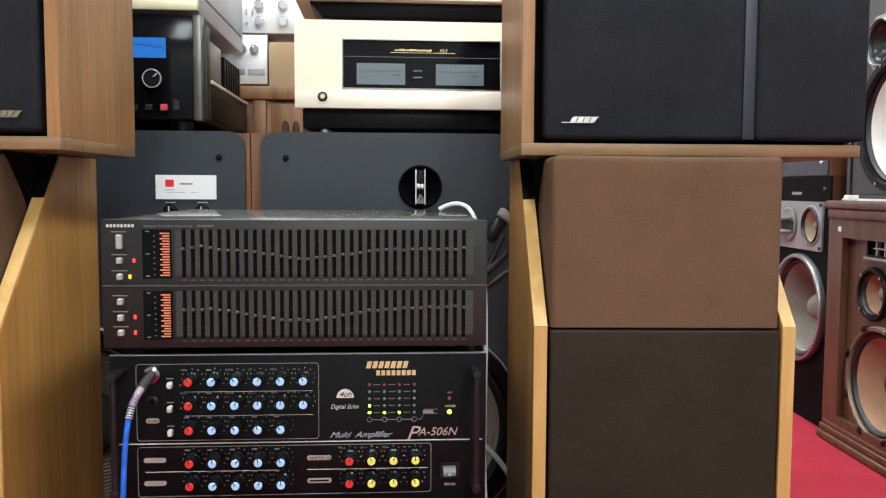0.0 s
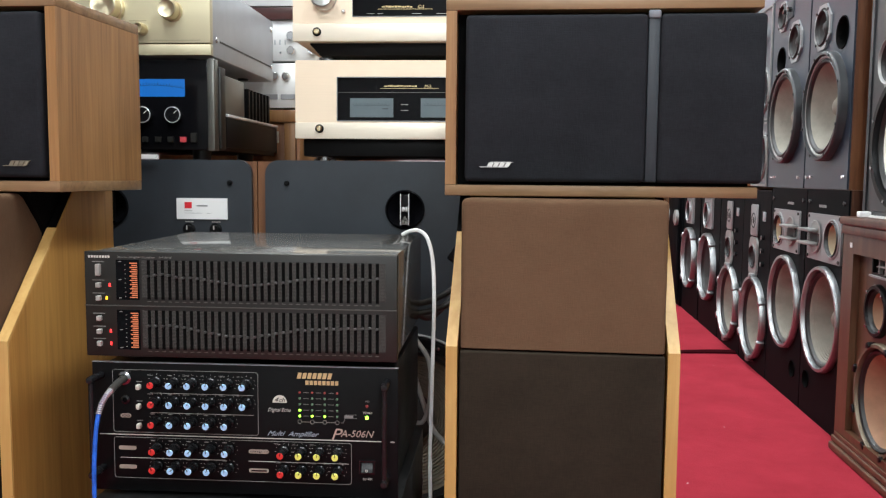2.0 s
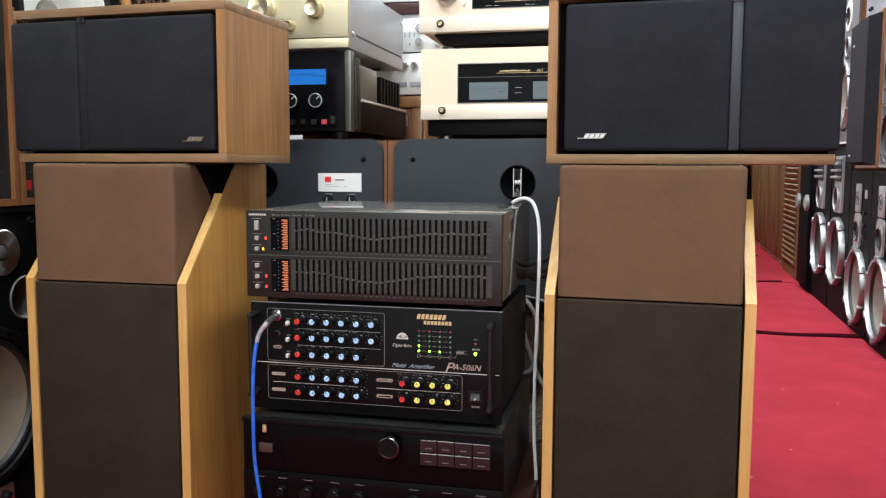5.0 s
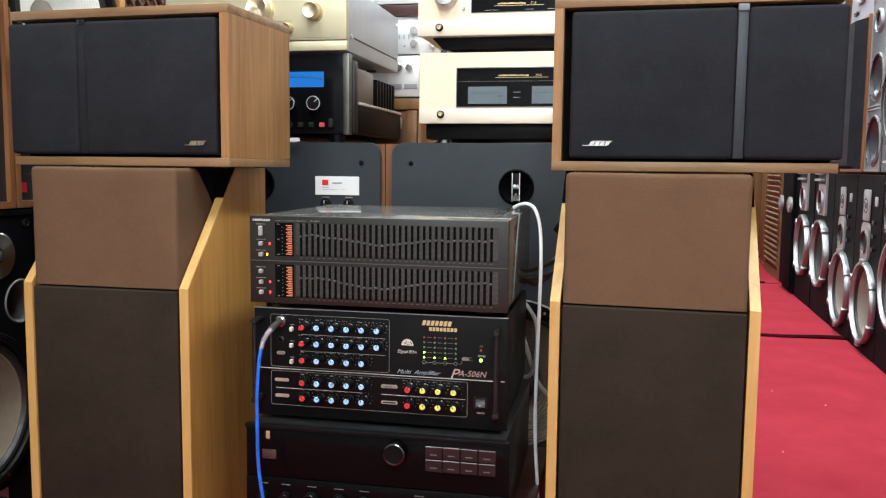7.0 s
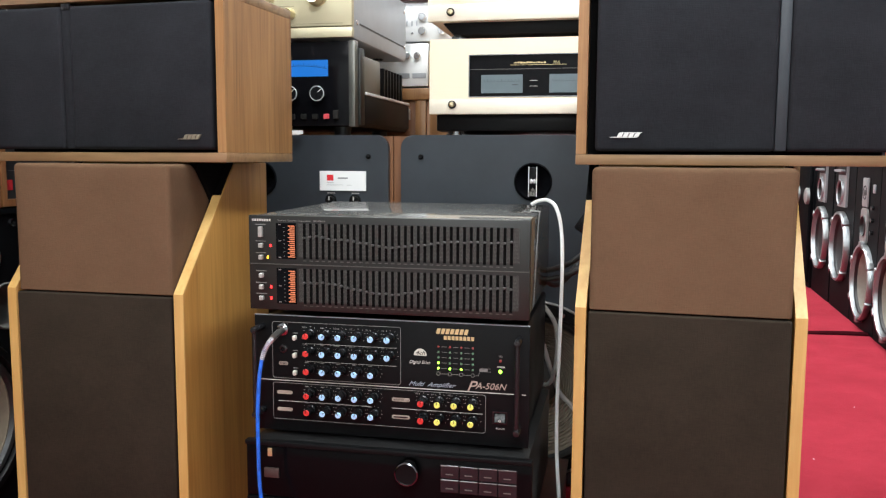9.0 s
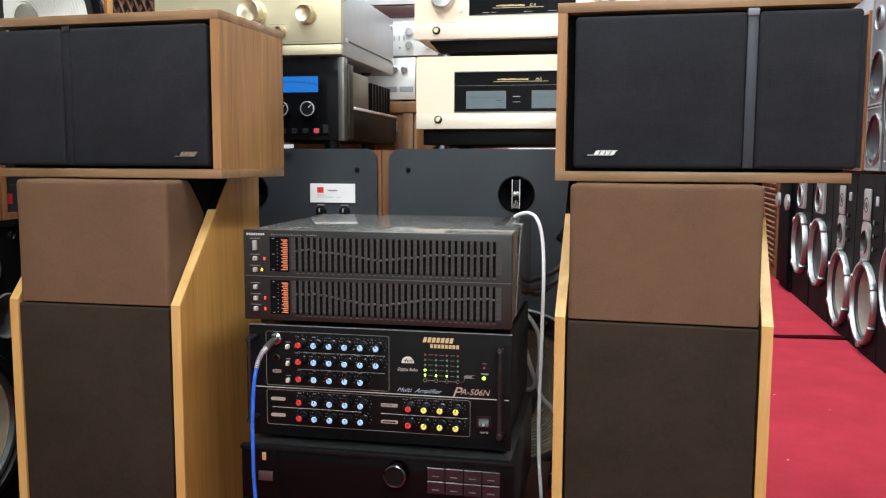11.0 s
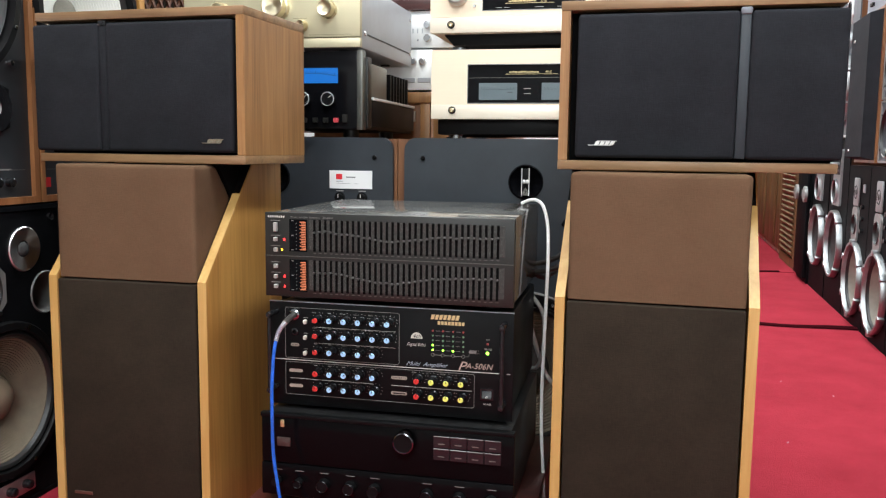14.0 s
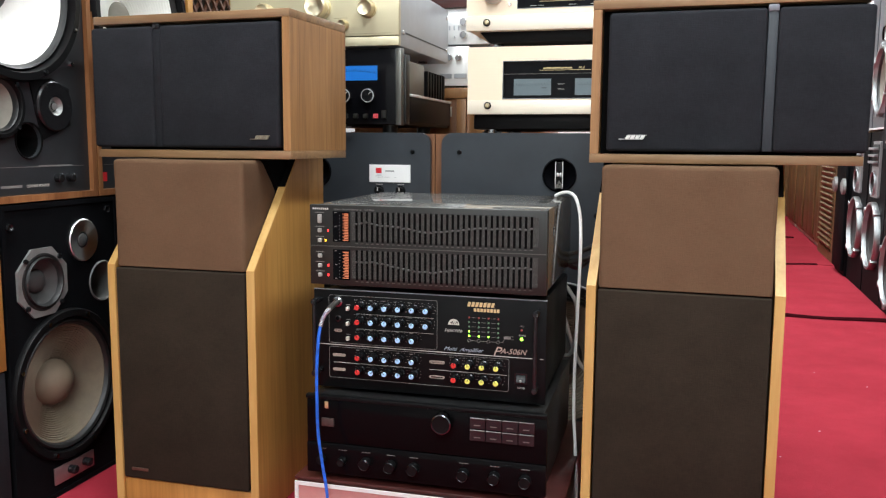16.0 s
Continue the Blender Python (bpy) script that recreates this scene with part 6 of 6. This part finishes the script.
# walnut cabinet with moulded base, next to the row
MY = 1.822
wc = thing("moulded_speaker", "dark walnut speaker with moulded base and tan cones", "loudspeaker", pose(rowx(MY) - 0.037, MY, 0, 0, 0, ROW))
W2 = 0.71
part("cabinet", shell(W2, 0.612, 0.45, 0.072), MOULD_WALNUT, wc, smooth=False)
part("base_moulding", rbox(-W2 / 2 - 0.002, W2 / 2 + 0.002, -0.014, 0.46, 0.0, 0.022, 0.005, 3), MOULD_WALNUT, wc)
part("base_moulding", rbox(-W2 / 2 - 0.001, W2 / 2 + 0.001, -0.008, -0.0005, 0.0225, 0.040, 0.0035, 3), MOULD_WALNUT, wc)
part("base_bead", rbox(-W2 / 2 + 0.010, W2 / 2 - 0.010, -0.005, -0.0003, 0.0405, 0.052, 0.002, 2), MOULD_WALNUT, wc)
part("top_board", rbox(-W2 / 2 - 0.006, W2 / 2 + 0.006, -0.012, 0.46, 0.6125, 0.634, 0.005, 3), DARKWALNUT, wc)
part("cornice", rbox(-W2 / 2 + 0.004, W2 / 2 - 0.004, -0.008, -0.0005, 0.588, 0.612, 0.004, 2), DARKWALNUT, wc)
WY, MYM = -(1.936 - MY), -(1.975 - MY)
part("baffle", outline_plate([rect_loop(-W2 / 2 + 0.0725, W2 / 2 - 0.0725, 0.0725, 0.5395), circle_loop(WY, 0.196, 0.118), circle_loop(MYM, 0.410, 0.052)], 0.018, 0.033), MOULD_WALNUT, wc, smooth=False)
driver(wc, WY, 0.196, 0.018, 0.140, paint("brass_rim", (0.16, 0.125, 0.085), 0.45, 0.5), TAN_CONE, DARK_CONE, bolts=0, cap_r=0.28, cap_out=0.9, deep=0.36, ring_w=0.10, proud=0.014)
for k in range(8):
    a = 6.2831853 * (k + 0.5) / 8
    lug = rbox(-0.010, 0.010, -0.020, -0.001, -0.006, 0.006, 0.002)
    bmesh.ops.transform(lug, matrix=Matrix.Translation((WY + 0.138 * math.cos(a), 0.018, 0.196 + 0.138 * math.sin(a))) @ Matrix.Rotation(-a + math.pi / 2, 4, "Y"), verts=lug.verts[:])
    part("rim_clamp", lug, BLACK_METAL, wc)
driver(wc, MYM, 0.410, 0.018, 0.066, BLACK_METAL, TAN_CONE, GREY_CONE, "midrange", bolts=4, ring_w=0.2, deep=0.4, cap_out=0.9)
hx = -(2.000 - MY)
hp = part("horn_plate", frame_loop(hx, hx + 0.33, 0.498, 0.5785, 0.006, 0.006, 0.0175), BLACK_METAL, wc, "black horn frame", False)
part("horn_back", rbox(hx + 0.0062, hx + 0.3238, 0.0145, 0.0178, 0.5042, 0.5723), VOID, hp, smooth=False)
part("horn_lip", rbox(hx - 0.002, hx + 0.332, 0.000, 0.0058, 0.494, 0.499), ALU, hp, smooth=False)
for k in range(7):
    part("horn_cell", rbox(hx + 0.045 + 0.036 * k, hx + 0.049 + 0.036 * k, 0.004, 0.0144, 0.5045, 0.572), GREY_ALU, hp, smooth=False)
for z in (0.522, 0.545):
    part("horn_vane", rbox(hx + 0.035, hx + 0.29, 0.003, 0.0143, z - 0.0012, z + 0.0012), GREY_ALU, hp, smooth=False)
part("price_tag", rbox(-(2.125 - MY), -(2.112 - MY), -0.0022, -0.0002, 0.555, 0.568), WHITE_CARD, wc, smooth=False)
tag = thing("paper_tag", "small folded white paper tag on a walnut speaker", "tag", pose(1.222, 2.12, 0.634, 0, 0, ROW))
part("card", rbox(-0.012, 0.010, 0, 0.03, 0, 0.015, 0.003), WHITE_CARD, tag)

mw = thing("white_cone_speaker", "dark speaker with white cone standing on a walnut speaker", "loudspeaker", pose(rowx(1.88) + 0.008, 1.88, 0.634, 0, 0, ROW))
part("cabinet", shell(0.60, 0.86, 0.42, 0.016), MONITOR_BLACK, mw, smooth=False)
part("baffle", outline_plate([rect_loop(-0.283, 0.283, 0.017, 0.843), circle_loop(-0.07, 0.186, 0.150), circle_loop(-0.150, 0.388, 0.05)], 0.004, 0.016), MONITOR_BLACK, mw, smooth=False)
part("base_strip", rbox(-0.298, 0.298, -0.012, -0.0006, 0.0005, 0.0060), WHITE_CARD, mw, "pale strip along the base", False)
driver(mw, -0.07, 0.186, 0.004, 0.165, BLACK_METAL, CREAM_CONE, CREAM_CONE, ring_w=0.13, sur=0.94, bolts=8, proud=0.02, deep=0.22)
pl = [(-0.150 + 0.072 * math.cos(radians(22.5 + 45 * k)), 0.388 + 0.072 * math.sin(radians(22.5 + 45 * k))) for k in range(8)]
part("horn_plate", outline_plate([pl, circle_loop(-0.150, 0.388, 0.055)], -0.006, 0.004), ALU, mw, "silver octagonal plate", False)
driver(mw, -0.150, 0.388, -0.004, 0.060, GREY_ALU, SHINY_CONE, DARK_CONE, "midrange", bolts=0, deep=0.5)
part("control_plate", rbox(0.06, 0.2, 0.0, 0.004, 0.5, 0.6), SLATE, mw)
for k in range(3):
    part("level_control", lathe([(0.01, 0), (0.01, 0.014), (0, 0.014)], 0.085 + 0.045 * k, 0.0, 0.55, 14), BLACK_PLASTIC, mw)


# ---------------- speakers along the left wall ----------------
LX = -0.85


def left_pose(ya, yb, z=0.0):
    return pose(LX, (ya + yb) / 2, z, 0, 0, 90)


# local x grows with world y here
YA, YB = 0.885, 1.225
c0 = (YA + YB) / 2
ob, y = cabinet("black_monitor", "black floor speaker with tan ribbed cone and steel tweeter", left_pose(YA, YB), YB - YA, 0.612, 0.36, 0.010, BLACK_BAFFLE, BLACK_BAFFLE, [(1.040 - c0, 0.230, 0.140), (0.983 - c0, 0.454, 0.052), (1.168 - c0, 0.428, 0.042)], 0.003, "speakers along the other wall")
driver(ob, 1.042 - c0, 0.230, y, 0.158, BLACK_METAL, paint("ribbed_tan_cone", (0.185, 0.148, 0.102), 0.8, 0, 0.15, 25, 0.3), paint("brown_cap", (0.16, 0.12, 0.08), 0.7), ribs=1, bolts=8, cap_r=0.31, deep=0.24, ring_label="black cast rim", cap_out=0.8)
cx, cz, r = 0.983 - c0, 0.454, 0.0695
part("midrange_plate", outline_plate([[(cx + r * 1.06 * math.cos(radians(22.5 + 45 * k)), cz + r * 1.06 * math.sin(radians(22.5 + 45 * k))) for k in range(8)], circle_loop(cx, cz, 0.056)], y - 0.005, y), GREY_ALU, ob, "cast octagonal plate", False)
driver(ob, cx, cz, y - 0.004, 0.058, RUBBER, DARK_CONE, DARK_CONE, "midrange", bolts=0, proud=0.003, cap_r=0.42)
for a in range(4):
    part("plate_bolt", lathe([(0.005, 0.005), (0.005, 0.009), (0, 0.010)], cx + 0.066 * math.cos(radians(45 + 90 * a)), y, cz + 0.066 * math.sin(radians(45 + 90 * a)), 12), BLACK_PLASTIC, ob)
tw = part("tweeter", lathe([(0.045, 0), (0.045, 0.004), (0.043, 0.006), (0.017, 0.0015), (0.0158, -0.003)], 1.108 - c0, y, 0.525, 40), SPUN_SILVER, ob, "brushed steel tweeter")
part("dome", lathe([(0.0156, -0.002), (0.0125, 0.0025), (0.007, 0.0045), (0, 0.005)], 1.108 - c0, y, 0.525, 24), DARK_CONE, tw)
part("port", lathe([(0.045, 0), (0.043, 0.003), (0.04, 0.0), (0.036, -0.03), (0.03, -0.06), (0, -0.06)], 1.168 - c0, y, 0.428, 28), paint("dark_port_rim", (0.10, 0.10, 0.095), 0.5), ob)
pl = part("badge_plate", rbox(0.988 - c0, 1.108 - c0, y - 0.004, y, 0.026, 0.062, 0.001), paint("aged_plate", (0.32, 0.2, 0.2), 0.35, 0.6), ob, "aged metal control plate")
for dx in (0.045, 0.09):
    part("level_control", lathe([(0.009, 0), (0.009, 0.014), (0.007, 0.016), (0, 0.016)], 0.988 - c0 + dx, y - 0.004, 0.046, 18), BLACK_PLASTIC, pl)
for x, z in ((0.905, 0.57), (1.19, 0.585), (1.2, 0.035)):
    part("grille_peg", lathe([(0.008, 0), (0.007, 0.005), (0.004, 0.002), (0, 0.002)], x - c0, y, z, 14), BLACK_PLASTIC, ob)

ob = thing("wooden_speaker", "brown wooden speaker with a dark grille below", "loudspeaker", left_pose(0.50, 0.878), "speakers along the other wall")
part("cabinet", rbox(-0.189, 0.189, 0.012, 0.36, 0, 0.61, 0.003), DARKWALNUT, ob)
part("wooden_front", rbox(-0.186, 0.189, 0.0, 0.0115, 0.30, 0.61, 0.002), OAK, ob)
part("grille", rbox(-0.186, 0.186, 0.002, 0.0115, 0.01, 0.298, 0.003), BLACK_CLOTH, ob)
ob = thing("plain_black_speaker", "plain black floor speaker under a monitor", "loudspeaker", left_pose(1.232, 1.80), "speakers along the other wall")
part("cabinet", rbox(-0.284, 0.284, 0.012, 0.36, 0, 0.612, 0.003), BLACK_BAFFLE, ob)
part("grille", rbox(-0.275, 0.275, 0.0, 0.0115, 0.02, 0.60, 0.004), BLACK_CLOTH, ob)


def control_monitor(label, ya, yb, z, h, yw, words):
    c = (ya + yb) / 2
    ob, y = cabinet("control_monitor", label, left_pose(ya, yb, z), yb - ya, h, 0.36, 0.013, TEAK, MONITOR_BLACK, [(yw - c, 0.4065, 0.158), (yw - 0.045 - c, 0.183, 0.046), (yw + 0.032 - c, 0.118, 0.033)], 0.010, "control monitors along the other wall")
    driver(ob, yw - c, 0.4065, y, 0.178, BLACK_METAL, CREAM_CONE, DARK_CONE if words else GREY_CONE, bolts=8, proud=0.02, cap_r=0.27 if words else 0.2, deep=0.30, ring_w=0.11, sur=0.92, ribs=0 if words else 1)
    driver(ob, yw - 0.045 - c, 0.183, y, 0.063, BLACK_METAL, GREY_CONE, DARK_CONE, "midrange", bolts=4, ring_w=0.2, cap_r=0.25)
    tw = part("tweeter", lathe([(0.050, 0), (0.050, 0.008), (0.047, 0.011), (0.020, 0.011), (0.017, 0.004), (0.010, 0.0), (0.008, 0.006), (0, 0.008)], yw + 0.10 - c, y, 0.187, 36), BLACK_PLASTIC, ob)
    part("tweeter_ring", lathe([(0.0185, 0.0115), (0.0185, 0.0105), (0.010, 0.002), (0.007, 0.007), (0, 0.0095)], yw + 0.10 - c, y, 0.187, 28), GREY_ALU, tw)
    part("tweeter_mount", outline_plate([[(yw + 0.040 - c, 0.232), (yw + 0.066 - c, 0.118), (yw + 0.150 - c, 0.150), (yw + 0.150 - c, 0.224), (yw + 0.100 - c, 0.243)]], y - 0.0025, y - 0.0002), BLACK_METAL, tw, "black mounting plate", False)
    port(ob, yw + 0.032 - c, 0.118, y, 0.034)
    bars([(-(yb - ya) / 2 + 0.03, (yb - ya) / 2 - 0.03, 0.0665, 0.0675), (yw + 0.055 - c, yw + 0.15 - c, 0.0670, 0.0695)], y, DIM_PRINT, ob)
    for dx in (0.105, 0.14):
        part("level_control", lathe([(0.009, 0), (0.009, 0.012), (0.006, 0.014), (0, 0.014)], yw + dx - c, y, 0.043, 18), BLACK_PLASTIC, ob)
    if words:
        lettering("lettering", "CONTROL MONITOR", 0.008, yw + 0.02 - c, y - 0.0003, 0.027, PRINT, ob, width=0.062)
        bars([(yw - 0.045 - c, yw + 0.008 - c, 0.0275, 0.0325)], y, DIM_PRINT, ob)
    else:
        bars([(-(yb - ya) / 2 + 0.022, -(yb - ya) / 2 + 0.04, 0.03, 0.05)], y, RED_PAINT, ob)
    part("grille_peg", lathe([(0.006, 0), (0.005, 0.006), (0, 0.007)], yw + 0.16 - c, y, 0.275, 12), CHROME, ob)
    return ob


control_monitor("teak studio monitor with a large white cone", 0.725, 1.163, 0.6155, 0.77, 0.945, True)
control_monitor("teak studio monitor with white cone beside another", 1.168, 1.530, 0.6155, 0.77, 1.345, False)
lt = thing("lattice_speaker", "light wooden speaker with a carved lattice front", "loudspeaker", left_pose(1.54, 1.80, 0.6155), "speakers along the other wall")
part("cabinet", shell(0.255, 0.77, 0.36, 0.022), OAK, lt, smooth=False)
part("cloth", rbox(-0.105, 0.105, 0.014, 0.02, 0.023, 0.747), DARK_CLOTH, lt, smooth=False)
for s in (-1, 1):
    for k in range(-3, 16):
        z0 = 0.023 + 0.05 * k
        z1 = z0 + 0.21 * 1.25
        ends = sorted(((-0.105 * s, z0), (0.105 * s, z1)))
        (xa, za), (xb, zb) = ends
        # clip to the frame
        def clip(x, z, xo, zo):
            for lim in (0.024, 0.746):
                if (z - lim) * (zo - lim) < 0 and ((lim < 0.1 and z < lim) or (lim > 0.1 and z > lim)):
                    f = (lim - zo) / (z - zo)
                    return xo + (x - xo) * f, lim
            return x, z
        if max(za, zb) < 0.03 or min(za, zb) > 0.74:
            continue
        pa, pb = clip(xa, za, xb, zb), clip(xb, zb, xa, za)
        d = Vector((pb[0] - pa[0], 0, pb[1] - pa[1]))
        if d.length < 0.02:
            continue
        L = d.length
        bm = rbox(-L / 2, L / 2, 0.004 + 0.004 * (s > 0), 0.009 + 0.004 * (s > 0), -0.004, 0.004)
        bmesh.ops.transform(bm, matrix=Matrix.Translation(((pa[0] + pb[0]) / 2, 0, (pa[1] + pb[1]) / 2)) @ Matrix.Rotation(-math.atan2(d.z, d.x), 4, "Y"), verts=bm.verts[:])
        part("lattice_slat", bm, DARKWALNUT, lt, smooth=False)


# ---------------- red sign and things on the far partition ----------------
sg = thing("red_sign", "glossy red and white shop sign with partly hidden lettering", "sign", pose(0.12, 5.16, 0))
part("board", rbox(0, 1.0, 0.0, 0.02, 1.50, 1.772), WHITE_CARD, sg, "white lower board", False)
part("red_band", rbox(0, 1.0, -0.001, 0.02, 1.7725, 1.90), paint("glossy_red", (0.62, 0.012, 0.02), 0.12, 0, 0.05, 6, 0), sg, "glossy red band", False)
part("gold_edge", rbox(0, 1.0, -0.004, 0.02, 1.9005, 1.912), GOLD_PRINT, sg, smooth=False)
bars([(0.27 + 0.085 * k, 0.305 + 0.085 * k, 1.774, 1.800 + 0.018 * (k % 3 == 0)) for k in range(6)], -0.001, WHITE_CARD, sg)
bars([(0.26, 0.275, 1.66, 1.765), (0.30, 0.315, 1.66, 1.765), (0.36, 0.46, 1.69, 1.765), (0.53, 0.545, 1.69, 1.765), (0.60, 0.615, 1.66, 1.765), (0.645, 0.66, 1.66, 1.765)], 0.0, RED_PAINT, sg)

hs = thing("overhead_shelf", "wooden shelf bridging the aisle above the speakers", "shelf", pose(1.02, 4.90, 1.655))
part("board", rbox(0.0005, 0.46, 0, 0.26, 0, 0.022, 0.002), OAK, hs)
part("bracket", rbox(0.0005, 0.02, 0.02, 0.24, -0.12, -0.0003, 0.002), OAK, hs)
tt = thing("record_deck", "black record deck under a dark glossy cover", "record deck", pose(1.05, 4.93, 1.677))
part("plinth", rbox(0, 0.27, 0, 0.2, 0.0, 0.05, 0.006), BLACK_METAL, tt)
bm = rbox(0.004, 0.266, 0.004, 0.196, 0.0505, 0.19, 0.05, 5)
part("dust_cover", bm, GLOSS_BLACK, tt, "dark glossy cover")
part("platter", upright_lathe([(0.08, 0), (0.085, 0.004), (0.085, 0.012)], 0.12, -0.0, 0.19, 32), DARK_CHROME, tt)
for k, (px, m) in enumerate(((1.345, GOLD_METAL), (1.40, OAK), (1.455, TEAK))):
    ps = thing("post", "slim upright post standing on the overhead shelf", "post", pose(px, 4.98, 1.677), "posts on the shelf")
    part("shaft", rbox(-0.014, 0.014, -0.014, 0.014, 0, 0.5, 0.003), m, ps)

# dark low strips across the carpet; their colour stands in for shade at its ridges
for yy, xa, xb in ((3.425, 0.10, 1.29), (5.135, 0.40, 1.265), (6.74, 0.60, 1.345)):
    bm = bmesh.new()
    prev = None
    n = 40
    for k in range(n + 1):
        x = xa + (xb - xa) * k / n
        yc = yy + 0.010 * math.sin(6 * x + yy) + 0.006 * math.sin(17 * x)
        h = 0.010 + 0.003 * math.sin(11 * x)
        ring = [bm.verts.new((x, yc + dy, z)) for dy, z in ((-0.032, -0.008), (-0.026, h * 0.75), (-0.008, h), (0.012, h), (0.032, -0.008))]
        if prev:
            for q in range(4):
                bm.faces.new((prev[q], prev[q + 1], ring[q + 1], ring[q]))
        prev = ring
    tagged(part("ridge_shade_strip", bm, paint("dark_maroon_shade", (0.030, 0.004, 0.006), 0.95, spec=0.0), None), "dark low strip painted as the shade of a ridge in the red carpet", "cable cover", "cable covers")

# lint on the carpet
bm = bmesh.new()
rng = random.Random(12)
for k in range(9):
    x, y = rng.uniform(0.55, 1.15), rng.uniform(0.9, 3.3)
    s, an = rng.uniform(0.0005, 0.0013), rng.uniform(0, 3.1)
    q = rbox(-s * 1.8, s * 1.8, -s * 0.6, s * 0.6, 0, s * 0.8)
    bmesh.ops.transform(q, matrix=Matrix.Translation((x, y, 0.0005)) @ Matrix.Rotation(an, 4, "Z"), verts=q.verts[:])
    me = bpy.data.meshes.new("lint_piece")
    q.to_mesh(me)
    q.free()
    bm.from_mesh(me)
    bpy.data.meshes.remove(me)
tagged(part("lint", bm, WHITE_CARD, None, smooth=False), "tiny pale lint flecks scattered on the red carpet", "lint", "", "stuff")
